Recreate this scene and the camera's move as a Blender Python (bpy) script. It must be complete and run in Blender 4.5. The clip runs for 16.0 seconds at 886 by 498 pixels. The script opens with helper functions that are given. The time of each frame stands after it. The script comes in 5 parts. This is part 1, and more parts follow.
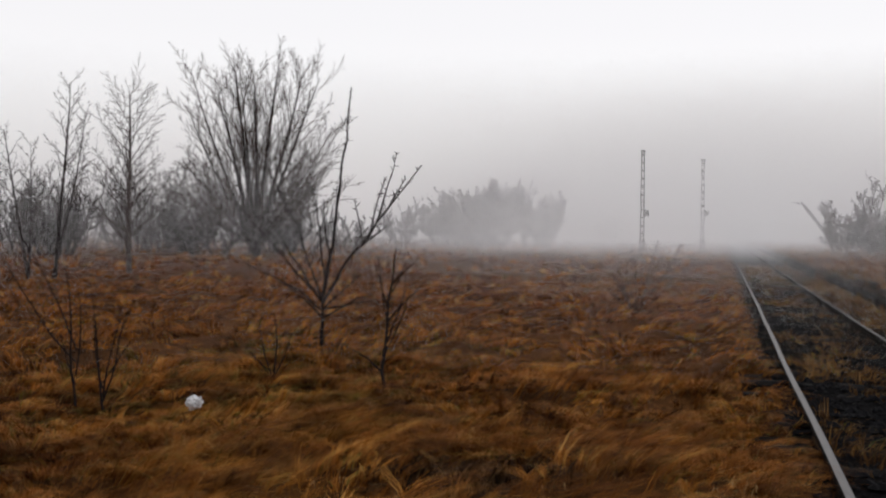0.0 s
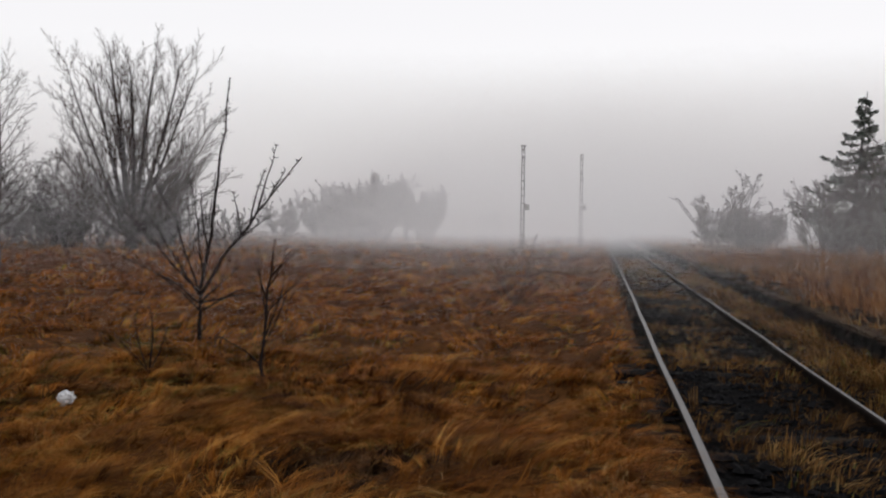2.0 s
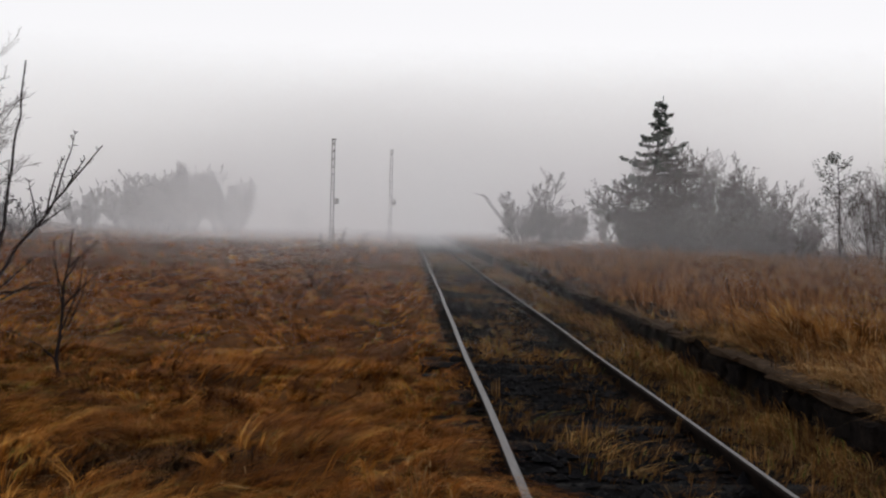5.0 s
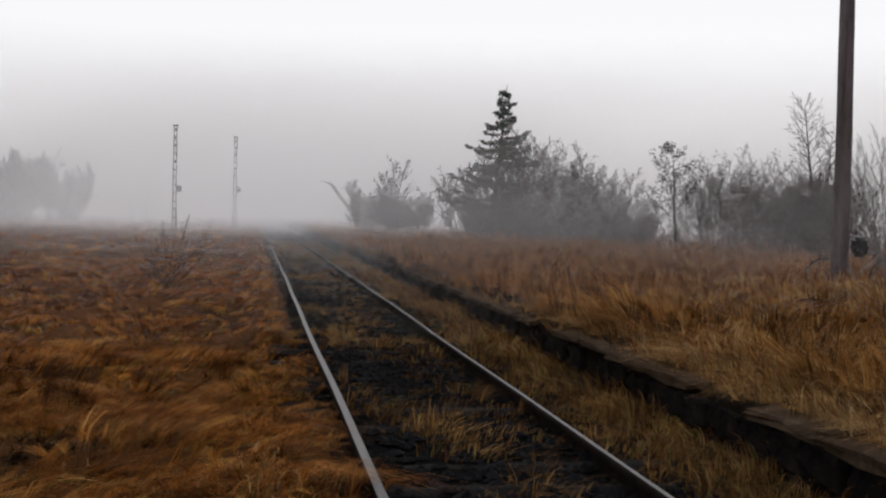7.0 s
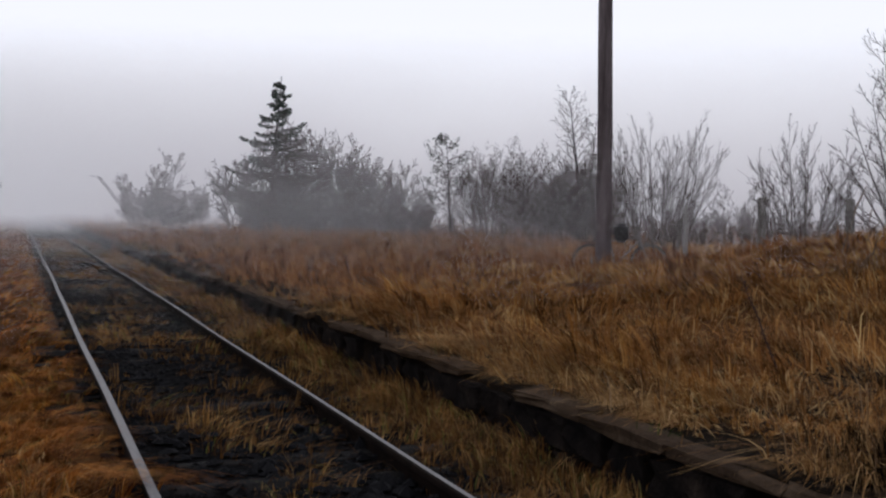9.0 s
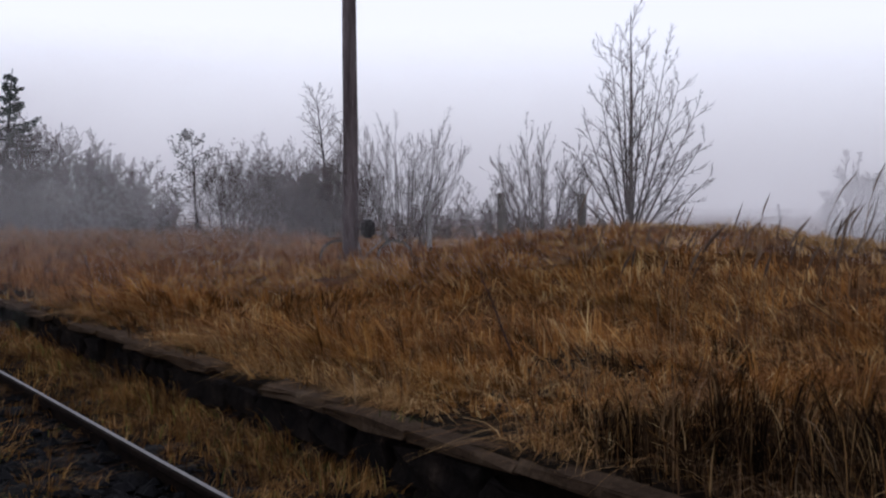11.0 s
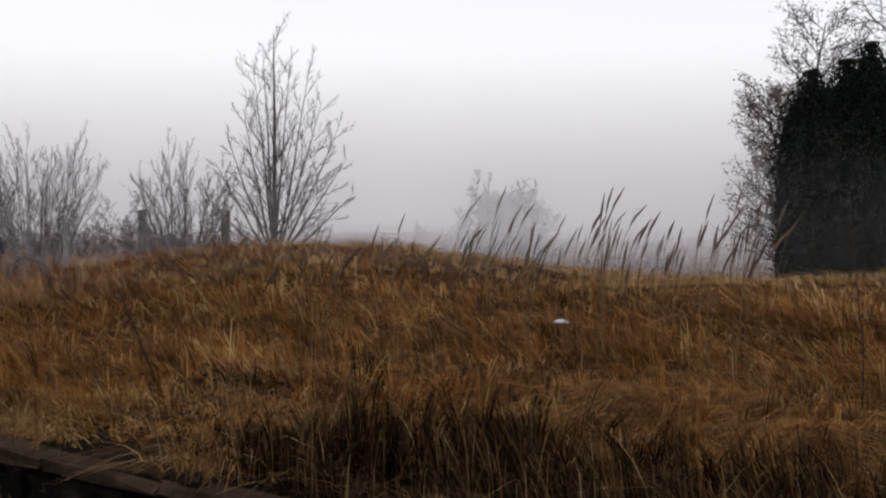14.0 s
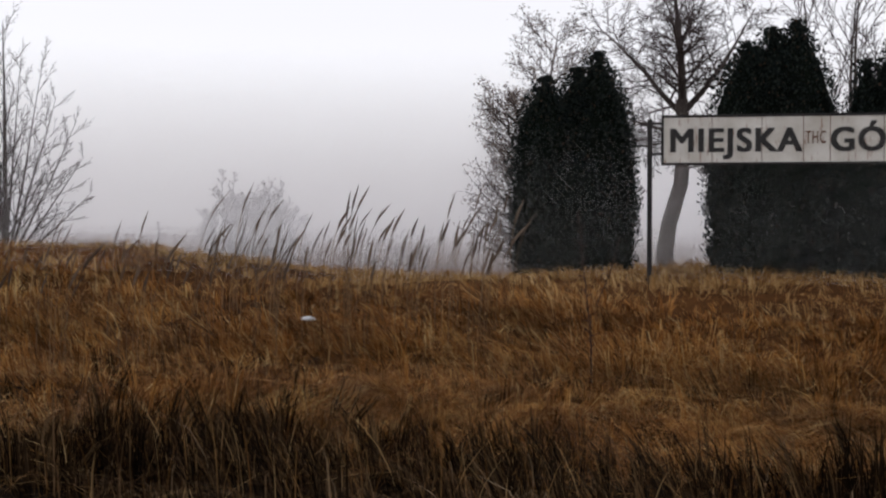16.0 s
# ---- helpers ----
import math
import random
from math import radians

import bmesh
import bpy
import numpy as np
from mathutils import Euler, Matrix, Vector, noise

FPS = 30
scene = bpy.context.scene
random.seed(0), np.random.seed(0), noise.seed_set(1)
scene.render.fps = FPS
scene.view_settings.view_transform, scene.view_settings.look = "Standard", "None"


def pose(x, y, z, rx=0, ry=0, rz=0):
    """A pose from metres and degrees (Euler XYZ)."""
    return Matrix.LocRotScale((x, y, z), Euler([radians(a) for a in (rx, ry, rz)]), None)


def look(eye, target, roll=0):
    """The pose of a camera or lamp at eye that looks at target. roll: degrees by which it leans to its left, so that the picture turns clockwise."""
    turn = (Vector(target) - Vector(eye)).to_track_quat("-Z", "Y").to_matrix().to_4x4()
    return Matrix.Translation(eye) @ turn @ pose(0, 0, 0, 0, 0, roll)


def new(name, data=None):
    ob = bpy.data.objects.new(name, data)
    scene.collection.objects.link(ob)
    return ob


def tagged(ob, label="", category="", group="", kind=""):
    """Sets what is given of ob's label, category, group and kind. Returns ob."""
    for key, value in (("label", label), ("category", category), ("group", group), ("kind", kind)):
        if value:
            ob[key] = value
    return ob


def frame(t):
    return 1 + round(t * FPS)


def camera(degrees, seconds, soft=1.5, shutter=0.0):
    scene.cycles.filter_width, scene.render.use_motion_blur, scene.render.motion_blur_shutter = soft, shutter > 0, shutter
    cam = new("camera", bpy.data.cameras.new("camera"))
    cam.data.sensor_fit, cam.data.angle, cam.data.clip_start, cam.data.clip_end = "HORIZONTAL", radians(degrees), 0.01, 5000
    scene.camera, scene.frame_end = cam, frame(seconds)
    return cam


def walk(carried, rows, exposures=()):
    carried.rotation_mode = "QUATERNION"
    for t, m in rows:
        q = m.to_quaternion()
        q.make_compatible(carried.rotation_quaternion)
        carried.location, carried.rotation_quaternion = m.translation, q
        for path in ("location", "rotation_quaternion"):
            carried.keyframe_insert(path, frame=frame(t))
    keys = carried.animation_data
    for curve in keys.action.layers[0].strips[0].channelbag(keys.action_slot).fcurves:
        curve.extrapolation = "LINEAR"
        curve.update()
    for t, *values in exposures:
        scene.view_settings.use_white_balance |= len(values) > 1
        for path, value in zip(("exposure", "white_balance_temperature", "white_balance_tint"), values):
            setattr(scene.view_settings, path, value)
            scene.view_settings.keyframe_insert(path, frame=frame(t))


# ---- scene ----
cam = camera(41.77, 16.0, soft=2.3)
PATH = [
    (0.0, pose(-0.715, 0.000, 1.483, 89.07, -0.58, 13.55)),
    (0.5, pose(-0.715, 0.017, 1.481, 88.88, -0.67, 12.12)),
    (1.0, pose(-0.697, 0.014, 1.479, 88.79, -0.55, 10.61)),
    (1.5, pose(-0.687, -0.007, 1.471, 88.82, -0.63, 9.22)),
    (2.0, pose(-0.683, -0.023, 1.470, 88.82, -0.76, 7.75)),
    (2.5, pose(-0.688, -0.034, 1.473, 88.87, -1.25, 6.08)),
    (3.0, pose(-0.688, -0.033, 1.470, 89.09, -1.62, 4.61)),
    (3.5, pose(-0.682, -0.040, 1.478, 88.94, -1.67, 3.20)),
    (4.0, pose(-0.673, -0.035, 1.467, 88.85, -1.63, 1.53)),
    (6.5, pose(-0.657, -0.079, 1.460, 88.44, -1.43, -6.84)),
    (7.0, pose(-0.670, -0.099, 1.451, 88.31, -1.38, -9.18)),
    (7.5, pose(-0.651, -0.098, 1.448, 88.13, -0.95, -11.86)),
    (8.0, pose(-0.650, -0.115, 1.448, 88.06, -0.82, -14.23)),
    (8.5, pose(-0.649, -0.130, 1.451, 87.95, -0.75, -17.01)),
    (9.0, pose(-0.637, -0.154, 1.450, 88.09, -0.48, -20.07)),
    (11.5, pose(-0.676, -0.309, 1.443, 87.83, -0.25, -35.26)),
    (12.0, pose(-0.697, -0.321, 1.453, 87.87, -0.52, -38.22)),
    (12.5, pose(-0.710, -0.371, 1.457, 88.45, -0.42, -41.66)),
    (13.0, pose(-0.723, -0.411, 1.463, 88.51, -0.25, -44.12)),
    (13.5, pose(-0.742, -0.443, 1.469, 88.57, 0.12, -46.67)),
    (14.0, pose(-0.764, -0.450, 1.478, 88.79, -0.15, -49.76)),
    (14.5, pose(-0.810, -0.465, 1.480, 88.33, -0.17, -52.88)),
    (15.0, pose(-0.830, -0.473, 1.473, 88.40, -0.02, -55.97)),
    (15.5, pose(-0.846, -0.497, 1.464, 88.73, -0.04, -59.34)),
    (16.0, pose(-0.870, -0.524, 1.455, 88.84, 0.01, -62.21)),
]
TONE = [(0.0, 0.0, 6650, 12), (7.0, 0.0, 6600, 12), (9.0, 0.0, 6180, 15), (12.5, 0.03, 5920, 19), (13.3, 0.03, 6250, 15), (14.5, 0.03, 6550, 13), (16.0, 0.04, 6450, 14)]
walk(cam, PATH, TONE)

# ---- world, sun ----
world = bpy.data.worlds.new("overcast")
world.use_nodes = True
scene.world = world
wn, wl = world.node_tree.nodes, world.node_tree.links
wn.clear()
sky = wn.new("ShaderNodeTexSky")
sky.sky_type, sky.sun_disc = "NISHITA", False
sky.sun_elevation, sky.sun_rotation = radians(50), radians(20)
coord = wn.new("ShaderNodeTexCoord")
split = wn.new("ShaderNodeSeparateXYZ")
ramp = wn.new("ShaderNodeValToRGB")
ramp.color_ramp.elements[0].position, ramp.color_ramp.elements[0].color = 0.0, (0.88, 0.88, 0.89, 1)
ramp.color_ramp.elements[1].position, ramp.color_ramp.elements[1].color = 0.9, (0.72, 0.73, 0.76, 1)
mid_stop = ramp.color_ramp.elements.new(0.17)
mid_stop.color = (0.93, 0.93, 0.94, 1)
ramp.color_ramp.interpolation = "B_SPLINE"
clouds = wn.new("ShaderNodeBackground")
clouds.inputs["Strength"].default_value = 0.97
blue = wn.new("ShaderNodeBackground")
blue.inputs["Strength"].default_value = 0.012
both = wn.new("ShaderNodeAddShader")
wout = wn.new("ShaderNodeOutputWorld")
wl.new(coord.outputs["Generated"], split.inputs[0])
wl.new(split.outputs["Z"], ramp.inputs[0])
wl.new(ramp.outputs[0], clouds.inputs["Color"])
wl.new(sky.outputs[0], blue.inputs["Color"])
wl.new(clouds.outputs[0], both.inputs[0])
wl.new(blue.outputs[0], both.inputs[1])
wl.new(both.outputs[0], wout.inputs["Surface"])

sun = new("sun", bpy.data.lights.new("sun", "SUN"))
sun.data.energy, sun.data.angle, sun.data.color = 0.3, radians(35), (1.0, 0.97, 0.93)
sun.matrix_world = look((0, 0, 40), (-9, -25, 0))

# ---- materials ----


def shader(name, rough=0.8, metal=0.0):
    m = bpy.data.materials.new(name)
    m.use_nodes = True
    n = m.node_tree.nodes
    bsdf = n["Principled BSDF"]
    bsdf.inputs["Roughness"].default_value = rough
    bsdf.inputs["Metallic"].default_value = metal
    bsdf.inputs["Specular IOR Level"].default_value = 0.02 if rough > 0.9 else 0.08 if rough > 0.8 else 0.4
    return m, n, m.node_tree.links, bsdf


def ramp_of(n, stops):
    r = n.new("ShaderNodeValToRGB")
    e = r.color_ramp.elements
    e[0].position, e[0].color = stops[0][0], (*stops[0][1], 1)
    e[1].position, e[1].color = stops[-1][0], (*stops[-1][1], 1)
    for p, c in stops[1:-1]:
        x = e.new(p)
        x.color = (*c, 1)
    return r


def noise_of(n, l, scale, detail=4.0, rough=0.55, stretch=None):
    c = n.new("ShaderNodeNewGeometry")
    t = n.new("ShaderNodeTexNoise")
    t.inputs["Scale"].default_value, t.inputs["Detail"].default_value, t.inputs["Roughness"].default_value = scale, detail, rough
    if stretch:
        v = n.new("ShaderNodeVectorMath")
        v.operation = "MULTIPLY"
        v.inputs[1].default_value = stretch
        l.new(c.outputs["Position"], v.inputs[0])
        l.new(v.outputs[0], t.inputs["Vector"])
    else:
        l.new(c.outputs["Position"], t.inputs["Vector"])
    return t


def mixed(n, l, mode, fac, a, b):
    x = n.new("ShaderNodeMix")
    x.data_type, x.blend_type = "RGBA", mode
    for sock, v in ((x.inputs[0], fac), (x.inputs[6], a), (x.inputs[7], b)):
        if isinstance(v, (int, float)):
            sock.default_value = v
        elif isinstance(v, tuple):
            sock.default_value = (*v, 1)
        else:
            l.new(v, sock)
    return x.outputs[2]


def surface(name, stops, scale, rough=0.8, metal=0.0, fine=30.0, bump=0.3, dist=0.01, stretch=None, grime=0.5):
    """A weathered surface: broad blotches in the ramp's colours, fine grain over them, relief from both."""
    m, n, l, bsdf = shader(name, rough, metal)
    big = noise_of(n, l, scale, 5.0, 0.6, stretch)
    r = ramp_of(n, stops)
    l.new(big.outputs["Fac"], r.inputs[0])
    small = noise_of(n, l, fine, 6.0, 0.65, stretch)
    g = ramp_of(n, [(0.3, (1 - grime,) * 3), (0.65, (1, 1, 1))])
    l.new(small.outputs["Fac"], g.inputs[0])
    l.new(mixed(n, l, "MULTIPLY", 1.0, r.outputs[0], g.outputs[0]), bsdf.inputs["Base Color"])
    b = n.new("ShaderNodeBump")
    b.inputs["Strength"].default_value, b.inputs["Distance"].default_value = bump, dist
    l.new(small.outputs["Fac"], b.inputs["Height"])
    l.new(b.outputs[0], bsdf.inputs["Normal"])
    return m


def blade_material(name, stops, patch, through_light=0.3, patch_scale=0.35, clump=0.0, toned=False):
    """Dry stalks: each blade its own shade, drifting between two tones over the field."""
    m, n, l, bsdf = shader(name, 0.8)
    r = ramp_of(n, stops)
    if toned:
        own = n.new("ShaderNodeAttribute")
        own.attribute_name = "tone"
        l.new(own.outputs["Fac"], r.inputs[0])
    else:
        geo = n.new("ShaderNodeNewGeometry")
        l.new(geo.outputs["Random Per Island"], r.inputs[0])
    t = noise_of(n, l, patch_scale, 3.0)
    p = ramp_of(n, [(0.35, (1, 1, 1)), (0.65, patch)])
    l.new(t.outputs["Fac"], p.inputs[0])
    col = mixed(n, l, "MULTIPLY", 1.0, r.outputs[0], p.outputs[0])
    if clump:
        t2 = noise_of(n, l, clump, 2.0)
        p2 = ramp_of(n, [(0.36, (0.42, 0.4, 0.42)), (0.5, (0.85, 0.82, 0.8)), (0.64, (1.2, 1.22, 1.15))])
        l.new(t2.outputs["Fac"], p2.inputs[0])
        col = mixed(n, l, "MULTIPLY", 1.0, col, p2.outputs[0])
    l.new(col, bsdf.inputs["Base Color"])
    bsdf.inputs["Specular IOR Level"].default_value = 0.05
    tr = n.new("ShaderNodeBsdfTranslucent")
    l.new(col, tr.inputs["Color"])
    mx = n.new("ShaderNodeMixShader")
    mx.inputs[0].default_value = through_light
    l.new(bsdf.outputs[0], mx.inputs[1])
    l.new(tr.outputs[0], mx.inputs[2])
    l.new(mx.outputs[0], n["Material Output"].inputs["Surface"])
    return m


GRASS_FIELD = blade_material("dry_grass", [(0.0, (0.02158, 0.006585, 0.001894)), (0.3, (0.1295, 0.0406, 0.008831)), (0.62, (0.3562, 0.1207, 0.02273)), (0.86, (0.5828, 0.2525, 0.06313)), (0.96, (0.6, 0.3478, 0.1394)), (1.0, (0.1943, 0.1756, 0.04419))], (1.0, 1.1, 0.85), 0.3, 0.35, 1.7, True)
GRASS_TALL = blade_material("tall_dry_grass", [(0.0, (0.02778, 0.01095, 0.003962)), (0.25, (0.1496, 0.05766, 0.01453)), (0.6, (0.3633, 0.1638, 0.0449)), (0.85, (0.5342, 0.2824, 0.09912)), (1.0, (0.6838, 0.4845, 0.2378))], (0.8, 0.85, 0.82), 0.28, 0.5, 1.9, True)
STALK_BROWN = blade_material("bent_brown_stalk", [(0.0, (0.0432, 0.0216, 0.0105)), (0.6, (0.1368, 0.0756, 0.036)), (0.9, (0.2592, 0.1656, 0.08625)), (1.0, (0.432, 0.3096, 0.1875))], (0.8, 0.8, 0.8), 0.2, toned=True)
STRAW = blade_material("pale_straw", [(0.0, (0.16, 0.075, 0.024)), (0.6, (0.34, 0.19, 0.07)), (1.0, (0.58, 0.39, 0.18))], (0.8, 0.8, 0.8), 0.25, toned=True)
# Near-black blades: the shade deep in the grass is put into their colour.
SHADE_STALK = blade_material("shade_dark_stalk", [(0.0, (0.005, 0.003, 0.0015)), (0.55, (0.016, 0.009, 0.004)), (0.85, (0.06, 0.034, 0.016)), (1.0, (0.2, 0.125, 0.06))], (0.8, 0.8, 0.8), 0.1, toned=True)
REED_STALK = blade_material("reed_stalk", [(0.0, (0.13, 0.085, 0.05)), (1.0, (0.3, 0.2, 0.11))], (0.9, 0.9, 0.9))
REED_PLUME = blade_material("reed_plume", [(0.0, (0.09, 0.065, 0.05)), (1.0, (0.2, 0.15, 0.11))], (0.9, 0.9, 0.9))
SOIL = surface("matted_thatch_and_soil", [(0.3, (0.033, 0.01386, 0.00462)), (0.55, (0.0935, 0.03906, 0.01232)), (0.75, (0.176, 0.07812, 0.02464))], 0.6, 0.95, fine=14.0, bump=0.6, dist=0.05, grime=0.6)
# Trodden earth, its colour darkened for the deep shade between the platform grass.
SHADE_EARTH = surface("shade_trodden_earth", [(0.3, (0.00432, 0.003037, 0.0021)), (0.55, (0.0126, 0.008775, 0.00595)), (0.75, (0.027, 0.01924, 0.0126))], 1.6, 0.95, fine=24.0, bump=0.8, dist=0.04, grime=0.6)
TRACK_STALK = blade_material("track_grass_stalk", [(0.0, (0.02, 0.00972, 0.00375)), (0.35, (0.11, 0.04968, 0.015)), (0.7, (0.27, 0.135, 0.04)), (0.92, (0.42, 0.27, 0.1187)), (1.0, (0.15, 0.162, 0.0375))], (0.8, 0.82, 0.78), 0.25, 0.5, 1.4, True)
# Paler, less saturated grass: the haze over the rise is put into its colour.
GRASS_HAZED = blade_material("haze_paled_dry_grass", [(0.0, (0.06402, 0.03348, 0.01386)), (0.3, (0.2433, 0.1281, 0.04712)), (0.65, (0.4866, 0.2839, 0.1109)), (1.0, (0.717, 0.5096, 0.2494))], (0.86, 0.88, 0.9), 0.28, 0.5, 0.0, True)
OLIVE_GRASS = blade_material("olive_winter_grass", [(0.0, (0.03, 0.02, 0.005)), (0.5, (0.13, 0.085, 0.018)), (0.85, (0.24, 0.17, 0.045)), (1.0, (0.42, 0.29, 0.1))], (0.85, 0.9, 0.8), 0.28, 0.5, 1.6, True)
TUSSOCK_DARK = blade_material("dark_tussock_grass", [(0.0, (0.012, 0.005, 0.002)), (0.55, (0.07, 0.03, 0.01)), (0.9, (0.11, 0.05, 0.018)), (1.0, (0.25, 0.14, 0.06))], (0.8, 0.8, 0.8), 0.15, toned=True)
MOSS_GRASS = blade_material("green_wall_foot_grass", [(0.0, (0.01, 0.018, 0.004)), (0.6, (0.035, 0.06, 0.012)), (1.0, (0.12, 0.13, 0.035))], (0.8, 0.85, 0.8), 0.2, toned=True)
GRASS_RUST = blade_material("rusty_far_grass", [(0.0, (0.03, 0.012, 0.005)), (0.3, (0.11, 0.047, 0.017)), (0.65, (0.24, 0.11, 0.04)), (1.0, (0.4, 0.22, 0.1))], (0.85, 0.86, 0.86), 0.26, 0.5, 0.0, True)
CINDER = surface("cinder_ballast", [(0.3, (0.00126, 0.00126, 0.001562)), (0.6, (0.00336, 0.00315, 0.003348)), (0.8, (0.0084, 0.00672, 0.005803))], 2.5, 0.95, fine=40.0, bump=0.8, dist=0.03)
CLINKER = surface("clinker_stone", [(0.3, (0.00135, 0.00135, 0.00182)), (0.6, (0.0036, 0.0036, 0.00468)), (0.8, (0.0126, 0.01215, 0.01456))], 9.0, 0.85, fine=60.0, bump=0.5, dist=0.01)
RAIL_TOP = surface("worn_rail_steel", [(0.3, (0.06375, 0.0578, 0.05525)), (0.7, (0.1403, 0.1318, 0.1275))], 6.0, 0.5, 0.35, fine=90.0, bump=0.08, dist=0.002, stretch=(12, 0.6, 12), grime=0.35)
RAIL_SIDE = surface("rusted_rail_side", [(0.3, (0.004, 0.003, 0.0025)), (0.7, (0.014, 0.009, 0.007))], 8.0, 0.95, fine=60.0, bump=0.4, dist=0.003)
SLEEPER_WOOD = surface("tarred_sleeper_wood", [(0.3, (0.003, 0.0027, 0.0027)), (0.6, (0.0084, 0.0072, 0.0066)), (0.8, (0.054, 0.0468, 0.0396))], 5.0, 0.85, fine=25.0, bump=0.7, dist=0.015, stretch=(0.8, 9, 9))
EDGE_STONE = surface("dark_platform_stone", [(0.3, (0.005, 0.0045, 0.0045)), (0.6, (0.014, 0.011, 0.0095)), (0.8, (0.045, 0.033, 0.025))], 4.0, 0.95, fine=22.0, bump=0.9, dist=0.04)
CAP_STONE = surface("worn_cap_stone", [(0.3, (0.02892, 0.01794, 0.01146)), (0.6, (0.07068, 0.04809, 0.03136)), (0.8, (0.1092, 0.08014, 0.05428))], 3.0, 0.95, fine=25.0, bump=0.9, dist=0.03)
BARK_DARK = surface("dark_bark", [(0.3, (0.012, 0.009, 0.009)), (0.7, (0.035, 0.026, 0.024))], 5.0, 0.9, fine=40.0, bump=0.4, dist=0.01, stretch=(1, 1, 0.3))
BARK_GREY = surface("grey_bark", [(0.3, (0.068, 0.055, 0.051)), (0.7, (0.165, 0.141, 0.129))], 4.0, 0.9, fine=40.0, bump=0.4, dist=0.01, stretch=(1, 1, 0.3))
TWIG_GREY = surface("grey_twig", [(0.3, (0.054, 0.04224, 0.0405)), (0.7, (0.135, 0.1091, 0.1053))], 3.0, 0.9, fine=20.0, bump=0.0)
TWIG_RED = surface("reddish_twig", [(0.3, (0.04, 0.025, 0.021)), (0.7, (0.1, 0.065, 0.054))], 3.0, 0.9, fine=20.0, bump=0.0)
BRUSH = surface("dark_brush_twig", [(0.3, (0.033, 0.02, 0.017)), (0.7, (0.0825, 0.05, 0.043))], 3.0, 0.95, fine=20.0, bump=0.0)
POLE_WOOD = surface("weathered_pole_wood", [(0.3, (0.06875, 0.05434, 0.05552)), (0.6, (0.1375, 0.1144, 0.1176)), (0.8, (0.2338, 0.2002, 0.2041))], 3.0, 0.85, fine=18.0, bump=0.5, dist=0.01, stretch=(3, 3, 0.18))
CONCRETE = surface("old_concrete", [(0.3, (0.2, 0.19, 0.18)), (0.7, (0.38, 0.37, 0.35))], 3.0, 0.9, fine=30.0, bump=0.3)
CONCRETE_DARK = surface("mossy_concrete", [(0.3, (0.07, 0.064, 0.058)), (0.7, (0.17, 0.155, 0.14))], 4.0, 0.9, fine=30.0, bump=0.3)
THUJA_LEAF = blade_material("thuja_leaf", [(0.0, (0.00972, 0.01377, 0.01404)), (0.6, (0.02106, 0.02835, 0.02527)), (0.92, (0.03645, 0.04374, 0.03557)), (1.0, (0.081, 0.0486, 0.03276))], (0.7, 0.75, 0.75), 0.1, 1.2)
# Near-black for the inner shell: the shade within the foliage, put into colour.
THUJA_SHADE_CORE = surface("thuja_shade_core", [(0.3, (0.004, 0.006, 0.0048)), (0.7, (0.01, 0.013, 0.0096))], 3.0, 0.95, fine=12.0)
SPRUCE_LEAF = blade_material("spruce_needle", [(0.0, (0.028, 0.042, 0.034)), (1.0, (0.07, 0.085, 0.065))], (0.8, 0.8, 0.8), 0.1)
OLD_LEAF = blade_material("withered_leaf", [(0.0, (0.1404, 0.1053, 0.0936)), (0.5, (0.234, 0.193, 0.1685)), (1.0, (0.3217, 0.2691, 0.2371))], (0.9, 0.9, 0.9), 0.45)
STEEL_BLACK = surface("black_steel_tube", [(0.3, (0.012, 0.012, 0.014)), (0.7, (0.04, 0.035, 0.033))], 6.0, 0.6, 0.3, fine=50.0, bump=0.1)
LETTER_BLACK = surface("black_letter_paint", [(0.3, (0.012, 0.012, 0.013)), (0.7, (0.035, 0.032, 0.03))], 6.0, 0.6, fine=40.0, bump=0.1)
BLACK_SACK = surface("black_plastic_sack", [(0.3, (0.008, 0.008, 0.009)), (0.7, (0.02, 0.02, 0.022))], 6.0, 0.4, fine=20.0, bump=0.8, dist=0.02)
PALE_PLASTIC = surface("crumpled_white_plastic", [(0.3, (0.5, 0.51, 0.53)), (0.7, (0.82, 0.83, 0.84))], 9.0, 0.5, fine=40.0, bump=0.6, dist=0.01, grime=0.3)


def mist_material():
    """Droplets: white, scattering the sky light forwards and back."""
    m = bpy.data.materials.new("mist")
    m.use_nodes = True
    n, l = m.node_tree.nodes, m.node_tree.links
    n.clear()
    d, t, half, out = n.new("ShaderNodeBsdfDiffuse"), n.new("ShaderNodeBsdfTranslucent"), n.new("ShaderNodeAddShader"), n.new("ShaderNodeOutputMaterial")
    for s in (d, t):
        s.inputs["Color"].default_value = (0.55, 0.55, 0.555, 1)
    l.new(d.outputs[0], half.inputs[0])
    l.new(t.outputs[0], half.inputs[1])
    l.new(half.outputs[0], out.inputs["Surface"])
    return m


MIST = mist_material()

# ---- building helpers ----


